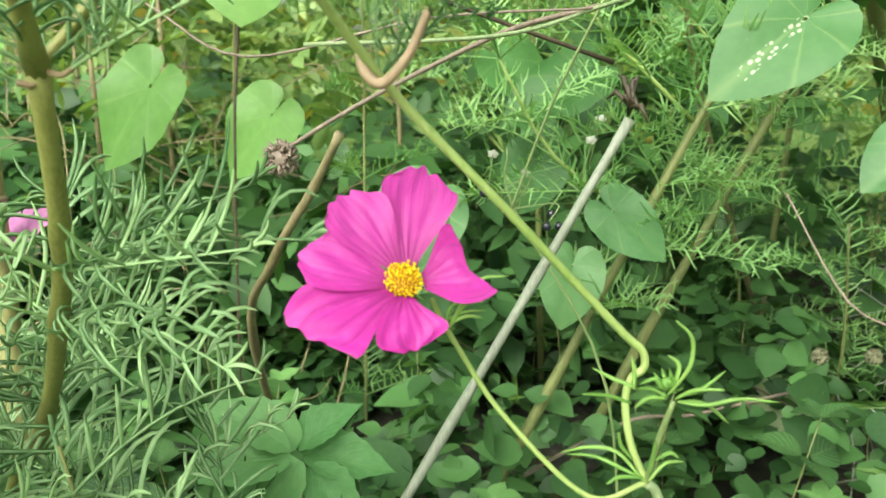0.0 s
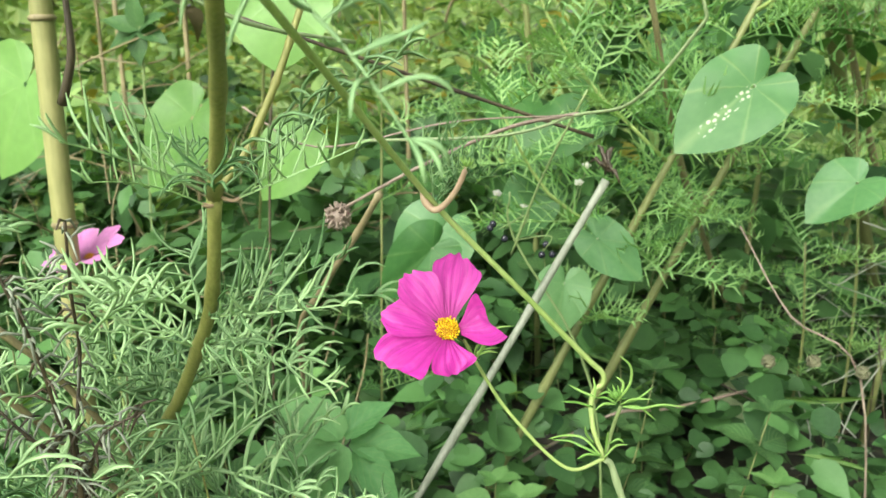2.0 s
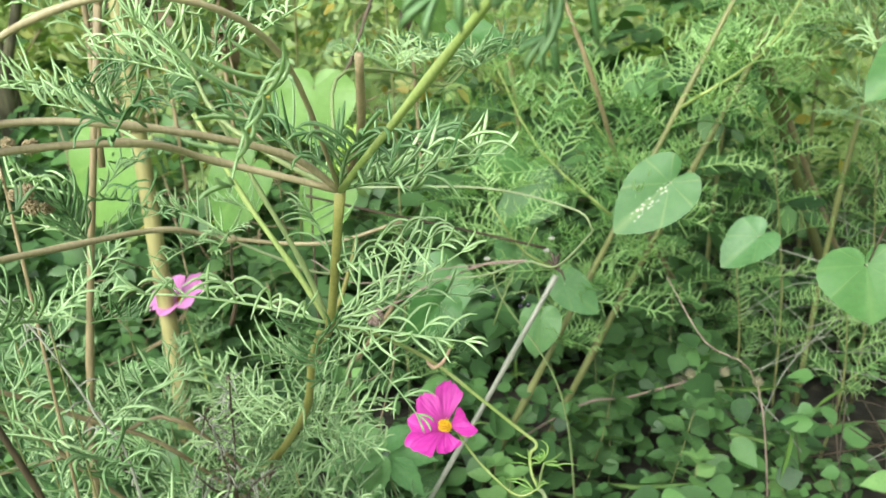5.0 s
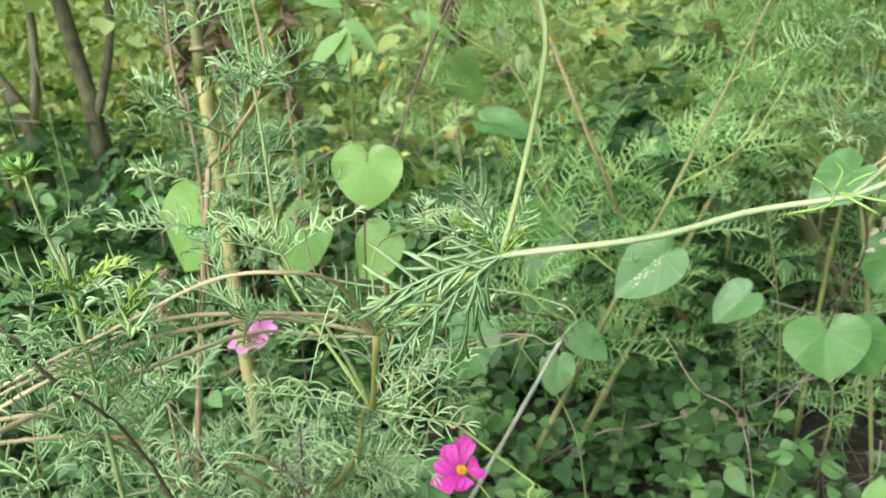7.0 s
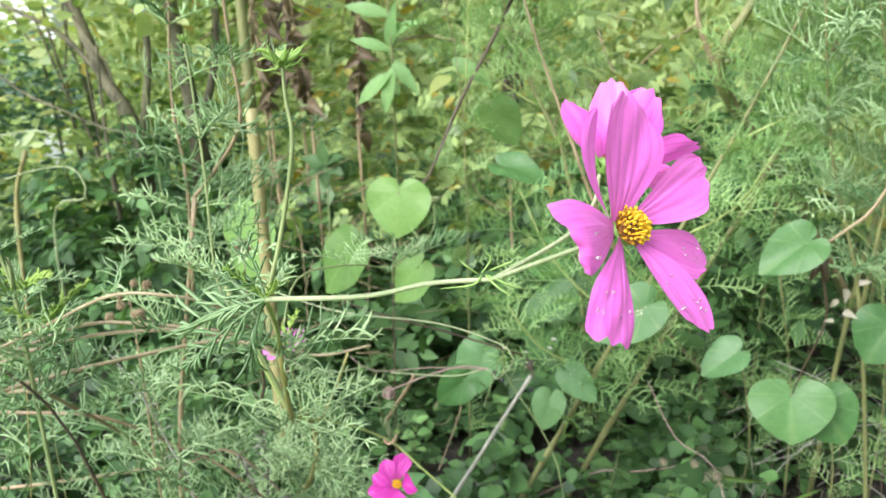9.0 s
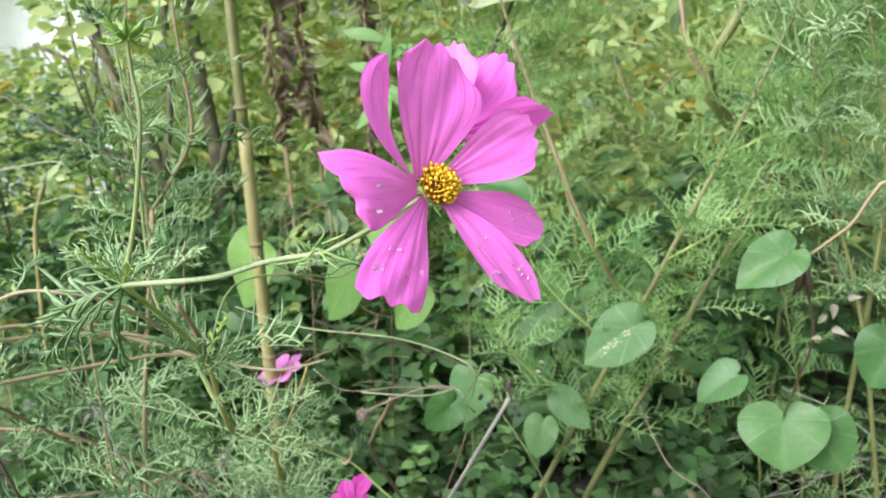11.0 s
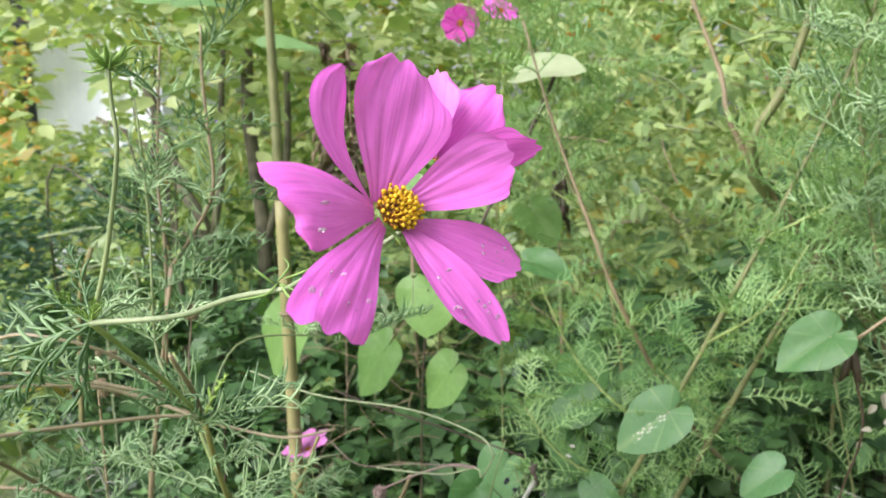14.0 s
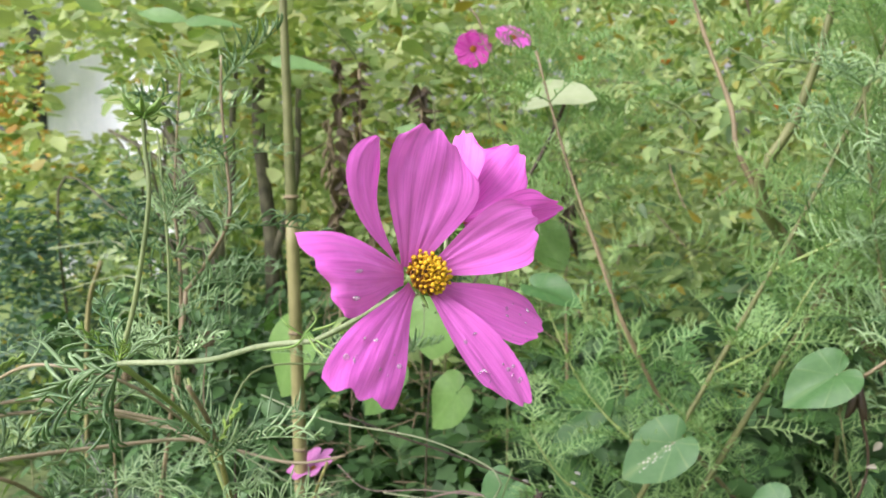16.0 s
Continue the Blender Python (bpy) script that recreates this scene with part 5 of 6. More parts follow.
ring = [(a, 0.04, 0.033, 8, -0.05, 0.0) for a in (0, 45, 90, 135, 180, 225, 270, 315)]
cosmos_flower(far_flowers, (-0.298, 1.15, 1.3572), (0.35, -0.9, 0.1), ring, M_PETAL, 0.0075, 0.005, M_OCHRE, 11)
cosmos_flower(far_flowers, (-0.2, 1.15, 1.372), (0.5, -0.4, 0.7), ring, M_PETAL_LIGHT, 0.0075, 0.005, M_OCHRE, 12)
leaves_along(far_flowers, [(-0.27, 1.2, 0.0), (-0.24, 1.18, 0.9)], 0.15, 3, 0.14, meshes=FEATHER_FAR)


# ---- the tall cosmos thicket ----
THICK = (
    ([(-0.10, 0.90, 0.0), (0.02, 0.911, 0.238), (0.123, 0.923, 0.439), (0.30, 0.95, 0.78), (0.48, 0.98, 1.15), (0.58, 1.0, 1.45)], 0.0085),
    ([(0.0, 1.0, 0.0), (0.13, 1.0, 0.27), (0.28, 1.02, 0.56), (0.47, 1.04, 0.93), (0.62, 1.06, 1.3), (0.7, 1.08, 1.55)], 0.009),
    ([(0.0, 1.45, 0.0), (-0.017, 1.3, 0.747), (-0.11, 1.3, 0.99), (-0.174, 1.3, 1.187), (-0.199, 1.3, 1.289)], 0.007),
    ([(0.85, 1.75, 0.0), (0.55, 1.4, 0.6), (0.328, 1.02, 1.04), (0.287, 1.0, 1.188), (0.24, 1.0, 1.32), (0.2, 1.0, 1.46)], 0.0085),
    ([(0.8, 1.85, 0.0), (0.5, 1.4, 0.7), (0.337, 1.03, 1.01), (0.392, 1.0, 1.16), (0.434, 1.0, 1.29), (0.47, 1.0, 1.46)], 0.0165),
    ([(0.45, 1.6, 0.0), (0.22, 1.1, 0.5), (0.138, 0.9, 0.776), (0.08, 0.88, 0.947), (0.022, 0.88, 1.115), (-0.03, 0.88, 1.3)], 0.0065),
    ([(0.75, 1.0, 0.0), (0.78, 0.98, 0.5), (0.84, 0.95, 1.0), (0.92, 0.93, 1.4)], 0.008),
    ([(0.95, 1.2, 0.0), (0.97, 1.18, 0.6), (1.0, 1.1, 1.2), (1.05, 1.08, 1.6)], 0.008),
    ([(0.55, 1.25, 0.0), (0.6, 1.22, 0.5), (0.68, 1.2, 1.0), (0.72, 1.18, 1.5)], 0.008),
    ([(0.85, 1.5, 0.0), (0.83, 1.46, 0.6), (0.86, 1.44, 1.1), (0.9, 1.42, 1.7)], 0.008),
    ([(0.4, 1.6, 0.0), (0.44, 1.55, 0.6), (0.5, 1.5, 1.2), (0.52, 1.48, 1.6)], 0.008),
    ([(1.25, 1.0, 0.0), (1.2, 1.0, 0.6), (1.22, 0.96, 1.2), (1.25, 0.95, 1.5)], 0.007),
    ([(1.2, 1.7, 0.0), (1.25, 1.65, 0.8), (1.25, 1.6, 1.7)], 0.008),
    ([(0.7, 1.9, 0.0), (0.72, 1.85, 0.8), (0.75, 1.8, 1.7)], 0.008),
)
for i, (pts, r) in enumerate(THICK):
    p = thing("cosmos_plant", pts[0], "tall leafy cosmos in the dense thicket", "flowering plant", "cosmos thicket")
    stem(p, pts, r * 0.8, r * 0.3, M_STEM_BROWN if i in (3, 5) else M_STEM_THICKET, steps=4)
    leaves_along(p, pts[3:] if 2 < i < 6 else pts[1:], 0.085, 3 if 2 < i < 6 else 4, 0.15, 1.0 if i < 6 else 5.0, FEATHER_FAR)
    line = smooth_line(pts, 6)
    for k in range(0 if 2 < i < 6 else 6):
        q = line[min(len(line) - 1, len(line) // 3 + 2 + k * len(line) // 11)]
        a = RNG.uniform(0, 6.28)
        tip = q + Vector((math.cos(a) * 0.2, math.sin(a) * 0.16, RNG.uniform(0.15, 0.3)))
        stem(p, [q, (q + tip) / 2 + Vector((math.cos(a), math.sin(a), -0.3)) * 0.03, tip], r * 0.35, r * 0.16, M_STEM, "side_branch", 5, 3, False)
        leaves_along(p, [q, (q + tip) / 2 + Vector((math.cos(a), math.sin(a), -0.3)) * 0.03, tip], 0.065, 4, 0.14, 1.0, FEATHER_FAR)


edge_plant = thing("cosmos_plant", (0.66, 1.0, 0.0), "bluish green cosmos at the near edge of the thicket", "flowering plant", "cosmos thicket")
for pts in ([(0.66, 1.0, 0.0), (0.6, 0.95, 0.6), (0.53, 0.92, 0.9), (0.5, 0.9, 1.2)], [(0.6, 0.95, 0.6), (0.62, 0.92, 0.9), (0.57, 0.9, 1.22)]):
    stem(edge_plant, pts, 0.0045, 0.002, M_STEM_THICKET, steps=4)
    leaves_along(edge_plant, pts[-3:], 0.075, 4, 0.15, 1.0, FEATHER_OPEN)

for root, top in (((0.4, 1.2, 0.0), (0.4, 1.12, 0.4)), ((0.56, 1.08, 0.0), (0.57, 1.02, 0.36)), ((0.5, 1.22, 0.0), (0.46, 1.14, 0.62)), ((0.68, 1.3, 0.0), (0.66, 1.22, 0.58)), ((0.3, 1.3, 0.0), (0.27, 1.24, 0.46)), ((0.85, 1.32, 0.0), (0.84, 1.2, 0.5))):
    p = thing("cosmos_plant", root, "young feathery cosmos at the foot of the thicket", "flowering plant", "cosmos thicket")
    pts = [root, tuple(Vector(root).lerp(Vector(top), 0.5) + Vector((0.02, 0.01, 0))), top]
    stem(p, pts, 0.003, 0.0014, M_STEM_THICKET, steps=4)
    leaves_along(p, pts, 0.08, 3, 0.13, 2.2, FEATHER_FAR)

# ---- broad-leaved weeds ----
WEED_LIGHT = [oval_mesh("leaf", M_LANCE, 170 + i, wide=0.36 + 0.05 * i, droop=0.2, nu=6, nv=8) for i in range(2)]
WEED_LEAF = [oval_mesh("leaf", M_WEED, 70 + i, wide=0.34 + 0.05 * i, droop=0.15 + 0.1 * i, nu=6, nv=8) for i in range(3)]


def weed(root, height, joints, size, label, category="weed", group="broad-leaved weeds", meshes=None):
    w = thing("weed_plant", root, label, category, group)
    lean = Vector((RNG.uniform(-0.2, 0.2), RNG.uniform(-0.25, 0.1), 1))
    pts = [Vector(root), Vector(root) + lean * height * 0.5 + Vector((RNG.uniform(-0.02, 0.02), 0, 0)), Vector(root) + lean * height]
    stem(w, pts, 0.0014, 0.0008, M_STEM_THICKET, sides=5, steps=3, knots=False)
    line = smooth_line(pts, 6)
    for k in range(joints):
        q = line[min(12, 2 + int(k * 11 / joints))]
        turn = RNG.uniform(0, 6.28)
        for j in range(3):
            a = turn + j * 2.1
            out = Vector((math.cos(a), math.sin(a), RNG.uniform(0.05, 0.5)))
            part("leaf", RNG.choice(meshes or WEED_LEAF), w, frame_from(out, UP + Vector((RNG.uniform(-0.4, 0.4), RNG.uniform(-0.9, 0), 0)), q + out * size * 0.12, size * RNG.uniform(0.7, 1.2)))
    for j in range(4):
        a = j * 1.6 + 0.4
        out = Vector((math.cos(a), math.sin(a), 0.55))
        part("leaf", (meshes or WEED_LEAF)[j % 2], w, frame_from(out, UP, line[-1] + out * size * 0.03, size * RNG.uniform(0.55, 0.9)))
    return w


FIRST_WEED = [weed((0, 0, 0), h, j, s, "low green weed with oval leaves over damp soil") for h, j, s in ((0.16, 4, 0.04), (0.26, 5, 0.045), (0.4, 6, 0.06))]
FIRST_WEED.append(weed((0, 0, 0), 0.18, 4, 0.04, "low weed with fresh light green oval leaves", meshes=WEED_LIGHT))
OVAL_LEAF = [oval_mesh("leaf", M_LANCE, 160 + i, wide=0.33, fold=0.15, droop=0.15, nu=8, nv=12) for i in range(2)]
oval_weed = thing("weed_plant", (0.60, 0.80, 0.0), "young weed with a few large oval leaves", "weed", "broad-leaved weeds")
stem(oval_weed, [(0.60, 0.80, 0.0), (0.588, 0.785, 0.09), (0.594, 0.775, 0.165)], 0.0026, 0.0018, M_STEM)
for k, (tip, ratio) in enumerate((((0.606, 0.765, 0.236), 0.95), ((0.526, 0.74, 0.178), 0.8), ((0.668, 0.74, 0.17), 0.8), ((0.58, 0.72, 0.15), 0.8))):
    leaf_between(oval_weed, OVAL_LEAF[k % 2], (0.594 + 0.02 * (k == 2) - 0.015 * (k == 1), 0.772, 0.168), tip, ratio, (-0.1, -0.8, 0.55))
for i, (x, y) in enumerate(((0.40, 0.80), (0.45, 0.86), (0.51, 0.82), (0.35, 0.78), (0.44, 0.98), (0.52, 1.04), (0.60, 1.0), (0.66, 0.92), (0.7, 1.08), (0.78, 0.98), (0.48, 1.15), (0.62, 1.18), (0.85, 1.12))):
    weed((x, y, 0.0), 0.09 + 0.03 * (i % 3), 3, 0.034 if i % 4 else 0.045, "low weed with rounded light green leaves on dark soil", meshes=WEED_LIGHT if i % 6 == 1 else None)
spots = []
for i in range(150):
    x, y = RNG.uniform(-1.3, 1.1), RNG.uniform(0.6, 1.9)
    if (x < -0.75 and y < 0.8) or (0.42 < x < 1.0 and y < 1.25):
        continue
    spots.append((x, y))
for i, (x, y) in enumerate(spots):
    src = FIRST_WEED[i % 4 if y > 1.1 else (0, 1, 3)[i % 3]]
    m = Matrix.Translation((x, y, 0)) @ Matrix.Rotation(RNG.uniform(0, 6.28), 4, "Z")
    if i < 4:
        src.matrix_basis = m
    else:
        copy_thing(src, m)


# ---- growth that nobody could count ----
# strip kept free of leaves along the sightline from the viewpoint to the outbuilding
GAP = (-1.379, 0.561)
def scatter_leaves(name, count, place, size, material, label, category, wide=0.3, lean=0.6, seed=1, facing=(0, -0.5, 1), rise=(-0.6, 0.5), fine=False, spray=0):
    """Many small pointed blades in one mesh; place(r) gives a point."""
    r = np.random.RandomState(seed)
    c = np.array([place(r) for _ in range(count)])
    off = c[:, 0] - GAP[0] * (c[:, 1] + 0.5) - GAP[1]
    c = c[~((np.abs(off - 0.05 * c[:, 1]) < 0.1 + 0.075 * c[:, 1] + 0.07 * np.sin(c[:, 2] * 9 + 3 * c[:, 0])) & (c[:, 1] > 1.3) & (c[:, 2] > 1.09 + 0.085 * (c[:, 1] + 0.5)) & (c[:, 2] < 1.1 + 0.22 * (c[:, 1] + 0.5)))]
    count = len(c)
    a = r.uniform(0, 2 * np.pi, count)
    ahead = np.stack([np.cos(a), np.sin(a), r.uniform(*rise, count)], 1)
    ahead /= np.linalg.norm(ahead, axis=1)[:, None]
    up = np.array(facing)[None] + r.normal(0, lean, (count, 3))
    side = np.cross(up, ahead)
    side /= np.linalg.norm(side, axis=1)[:, None] + 1e-9
    nor = np.cross(ahead, side)
    if spray:
        rows = []
        for k in range(spray):
            turn = 0.0 if k == spray - 1 else (0.95 if k % 2 else -0.95)
            step = size * (0.25 + 0.55 * (k // 2))
            rows.append((c + ahead * step, ahead * math.cos(turn) + side * math.sin(turn) - nor * 0.15, side * math.cos(turn) - ahead * math.sin(turn), nor))
        c, ahead, side, nor = (np.concatenate([row[i] for row in rows]) for i in range(4))
        count = len(c)
    s = (size * r.uniform(0.55, 1.2, count) * (1 + 0.7 * r.rand(count) ** 4))[:, None]
    rim = ((0.0, 0.0), (0.1, 0.55), (0.25, 0.93), (0.42, 1.0), (0.6, 0.84), (0.8, 0.46), (1.0, 0.0)) if fine else ((0.0, 0.0), (0.3, 0.95), (0.64, 0.78), (1.0, 0.0))
    shape = [(x, wide * y, 0.05 * y - 0.12 * x * x) for x, y in rim] + [(x, -wide * y, 0.05 * y - 0.12 * x * x) for x, y in rim[-2:0:-1]] + [(0.5, 0.0, -0.06)]
    k = len(shape)
    v = np.stack([c + (ahead * x + side * y + nor * z) * s for x, y, z in shape], 1).reshape(-1, 3)
    f0 = np.array([(i, (i + 1) % (k - 1), k - 1) for i in range(k - 1)])
    f = (f0[None] + k * np.arange(count)[:, None, None]).reshape(-1, 3)
    me = bpy.data.meshes.new(name)
    me.from_pydata(v.tolist(), [], f.tolist())
    me.polygons.foreach_set("use_smooth", [True] * len(me.polygons))
    me.materials.append(material)
    return single(name, me, Matrix(), label, category, kind="stuff")


def cover_place(r):
    """Clumps with bare dark gaps between them."""
    while True:
        y = 0.5 + 2.6 * r.rand() ** 1.3
        x = r.uniform(-1.0 - y * 0.7, 0.8 + y * 0.6)
        clump = noise.noise(Vector((x * 4.2, y * 4.2, 1.5))) + 0.5 * noise.noise(Vector((x * 11, y * 11, 4.0)))
        bare = 0.45 if x > 0.38 and y < 1.3 else 0.0
        if clump - bare > r.uniform(-0.55, 0.35):
            break
    h = 0.05 + 0.24 * max(0.0, 0.35 + clump) + 0.12 * max(0, y - 1.2)
    return (x, y, r.rand() ** 0.7 * h)


def thicket_place(r):
    y = 1.25 + 1.1 * r.rand()
    x = r.uniform(-2.2, 0.5)
    h = (0.55 if x > -1.4 else 0.35) + 0.25 * math.sin(x * 2.3) + 0.25 * (y - 1.2)
    return (x, y, r.rand() * h)


def shrub_place(r):
    a = r.uniform(-1.05, 0.75)
    d = 2.6 + 2.0 * r.rand()
    x, y = math.sin(a) * d - 0.2, math.cos(a) * d - 0.3
    top = 1.25 + 0.35 * math.sin(a * 7) + 0.25 * math.sin(a * 17 + 2) + (0.5 if a > -0.35 else -0.7)
    return (x, y, r.rand() ** 0.8 * top)


def tall_place(r):
    while True:
        a = r.uniform(-0.82, 0.9)
        d = 3.6 + 3.4 * r.rand()
        x, y = math.sin(a) * d, math.cos(a) * d
        z = 0.2 + r.rand() * (2.5 + 0.4 * math.sin(a * 9))
        if noise.noise(Vector((x * 1.3, y * 1.3, z * 1.8))) > r.uniform(-0.5, 0.25):
            return (x, y, z)


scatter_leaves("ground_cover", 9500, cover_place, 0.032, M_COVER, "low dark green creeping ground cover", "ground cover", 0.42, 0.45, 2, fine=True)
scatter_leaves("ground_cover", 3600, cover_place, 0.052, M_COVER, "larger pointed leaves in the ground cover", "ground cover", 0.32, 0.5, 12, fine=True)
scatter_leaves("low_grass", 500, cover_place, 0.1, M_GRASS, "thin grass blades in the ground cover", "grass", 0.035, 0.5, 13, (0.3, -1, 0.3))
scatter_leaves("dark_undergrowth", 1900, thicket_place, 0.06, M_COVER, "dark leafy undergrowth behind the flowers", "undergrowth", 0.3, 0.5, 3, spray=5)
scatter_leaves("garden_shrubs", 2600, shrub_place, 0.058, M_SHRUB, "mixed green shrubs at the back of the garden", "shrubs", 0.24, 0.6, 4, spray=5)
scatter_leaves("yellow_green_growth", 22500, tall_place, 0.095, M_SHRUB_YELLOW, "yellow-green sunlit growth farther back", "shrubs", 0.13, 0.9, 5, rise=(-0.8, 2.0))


def mid_place(r):
    k = r.randint(42)
    c = np.random.RandomState(300 + k).uniform((-1.5, 1.55, 0.45), (1.0, 2.6, 1.25))
    return tuple(c + r.normal(0, 1, 3) * (0.09, 0.09, 0.13))


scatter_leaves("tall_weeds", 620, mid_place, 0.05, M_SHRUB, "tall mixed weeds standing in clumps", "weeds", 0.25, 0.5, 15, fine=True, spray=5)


def turf_place(r):
    a = r.uniform(0, 2 * math.pi)
    d = 1.9 + 3.6 * r.rand()
    return (math.cos(a) * d, math.sin(a) * d + 0.6, 0.012 + 0.02 * r.rand())


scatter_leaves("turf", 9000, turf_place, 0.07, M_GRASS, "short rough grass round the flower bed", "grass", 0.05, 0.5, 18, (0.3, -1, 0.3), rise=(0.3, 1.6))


def hedge_place(r):
    x = r.uniform(-7.5, -1.6)
    return (x, 4.3 + 0.5 * r.rand() + 0.1 * x, r.rand() ** 0.8 * (1.32 + 0.12 * math.sin(x * 9)))


def canopy_place(r):
    k = r.randint(32)
    c = np.random.RandomState(100 + k).uniform((-4.4, 2.2, 1.4), (-0.6, 3.6, 2.6))
    q = c + r.normal(0, 0.2, 3)
    return tuple(q)


def shade_place(r):
    k = r.randint(14)
    c = np.array((-2.459, 1.5, 0.82)) + np.random.RandomState(400 + k).uniform((-0.55, -0.3, -0.75), (0.2, 0.7, 0.12))
    return tuple(c + r.normal(0, 0.1, 3))


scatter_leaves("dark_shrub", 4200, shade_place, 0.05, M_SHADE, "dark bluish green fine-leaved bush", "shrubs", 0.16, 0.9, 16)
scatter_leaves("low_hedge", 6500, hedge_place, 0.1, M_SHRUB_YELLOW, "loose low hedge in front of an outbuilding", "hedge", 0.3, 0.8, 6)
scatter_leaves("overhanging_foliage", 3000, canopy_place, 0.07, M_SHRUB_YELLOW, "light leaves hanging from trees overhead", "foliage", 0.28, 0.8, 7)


def far_place(r):
    a = r.uniform(-1.15, 1.0)
    d = 8.0 + 3.5 * r.rand()
    x, y = math.sin(a) * d, math.cos(a) * d
    return (x, y, 0.3 + r.rand() ** 0.8 * (3.9 + 0.7 * math.sin(a * 11) + 0.5 * math.sin(a * 29)))


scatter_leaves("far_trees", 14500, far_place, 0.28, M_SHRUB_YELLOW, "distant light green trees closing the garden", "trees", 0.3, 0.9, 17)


def autumn_place(r):
    return tuple(np.array((-5.7, 3.4, 1.709)) + r.normal(0, 1, 3) * (0.22, 0.2, 0.3))


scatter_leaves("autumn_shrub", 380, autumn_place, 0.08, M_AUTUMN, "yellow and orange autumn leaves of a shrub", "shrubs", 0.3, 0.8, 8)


# ---- small trees behind ----
def small_tree(root, lines, seed, crown_centre, crown_size, leaves, label):
    t = thing("small_tree", root, label, "tree", "small trees")
    for pts, r0, r1 in lines:
        stem(t, pts, r0, r1, M_BARK, "trunk" if r0 > 0.02 else "limb", 9, 5, False)
    r = np.random.RandomState(seed)
    cl = [(crown_centre[0] + r.normal() * crown_size[0], crown_centre[1] + r.normal() * crown_size[1], crown_centre[2] + r.normal() * crown_size[2]) for _ in range(26)]

    def place(q):
        c = cl[q.randint(len(cl))]
        return tuple(c[i] + q.normal() * 0.16 for i in range(3))

    crown = scatter_leaves("crown", leaves, place, 0.075, M_SHRUB_YELLOW, "", "", 0.3, 0.9, seed)
    crown.parent = t
    crown.matrix_basis = PLACE[t].inverted()
    for key in ("kind", "label", "category"):
        if key in crown:
            del crown[key]
    return t


small_tree((-1.986, 1.9, 0.0), [
    ([(-1.866, 1.9, 0.0), (-1.867, 1.9, 0.728), (-1.999, 1.9, 0.994), (-2.072, 1.9, 1.19), (-2.163, 1.9, 1.426)], 0.03, 0.02),
    ([(-1.867, 1.9, 0.728), (-1.798, 1.92, 1.031), (-1.804, 1.95, 1.281), (-1.771, 1.95, 1.52)], 0.016, 0.012),
    ([(-1.999, 1.9, 0.994), (-2.195, 1.9, 1.173), (-2.473, 1.9, 1.295)], 0.012, 0.008)],
    21, (-2.114, 1.9, 1.624), (0.5, 0.4, 0.3), 1100, "small dark-barked tree with bare lower limbs")
small_tree((-1.830, 2.1, 0.0), [
    ([(-1.799, 2.1, 0.0), (-1.759, 2.1, 0.721), (-1.779, 2.1, 1.019), (-1.802, 2.1, 1.283), (-1.783, 2.1, 1.534)], 0.034, 0.024),
    ([(-1.759, 2.1, 0.721), (-1.617, 2.1, 1.059), (-1.581, 2.1, 1.437)], 0.018, 0.012)],
    22, (-1.646, 2.1, 1.683), (0.5, 0.4, 0.25), 1000, "small dark-barked tree behind the bamboo stake")
for k in range(9):
    lo = Vector((-2.128, 1.9, 0.862)) + Vector((RNG.uniform(-0.45, 0.35), RNG.uniform(-0.2, 0.3), RNG.uniform(-0.25, 0.1)))
    hi = lo + Vector((RNG.uniform(-0.25, 0.25), RNG.uniform(-0.1, 0.1), RNG.uniform(0.35, 0.7)))
    lean = thing("bare_branch", (lo.x, lo.y, 0.0), "thin grey bare shoot among the small trees", "branch", "bare shoots")
    stem(lean, [(lo.x + 0.03, lo.y, 0.0), lo, (lo + hi) / 2 + Vector((RNG.uniform(-0.05, 0.05), 0, 0)), hi], RNG.uniform(0.005, 0.012), 0.004, M_BARK, "shoot", 7)
branch = thing("bare_branch", (-2.324, 1.6, 0.0), "thin dark thorny branch hanging from a tree", "branch")
stem(branch, [(-2.377, 1.6, 0.0), (-2.424, 1.6, 1.046), (-2.049, 1.6, 0.948), (-1.754, 1.6, 0.847), (-1.584, 1.6, 0.822)], 0.006, 0.003, M_BARK)
for pts in ([(-1.224, 2, 1.244), (-1.209, 2, 1.068), (-1.187, 2, 0.947)], [(-1.361, 2, 1.291), (-1.358, 2, 1.133), (-1.344, 2, 1.011)], [(-0.291, 1.7, 1.101), (-0.287, 1.7, 0.974), (-0.298, 1.7, 0.893)]):
    w = thing("withered_stalk", (pts[-1][0], pts[-1][1], 0.0), "dark withered tall stalk with hanging dead leaves", "plant stem", "withered stalks")
    stem(w, pts + [(pts[-1][0], pts[-1][1], 0.0)], 0.004, 0.005, M_STEM_BROWN)
    g = Geo()
    for q in smooth_line(pts, 8):
        for k in range(2):
            d = Vector((RNG.uniform(-1, 1), RNG.uniform(-1, 1), -1.6)).normalized() * RNG.uniform(0.04, 0.09)
            g.tube([q, q + d * 0.5 + Vector((d.x, d.y, 0)) * 0.3, q + d], [0.003, 0.009, 0.002], 5)
    part("dead_leaf", g.mesh("dead_leaf", M_STEM_BROWN if RNG.random() < 0.3 else M_DEAD), w)

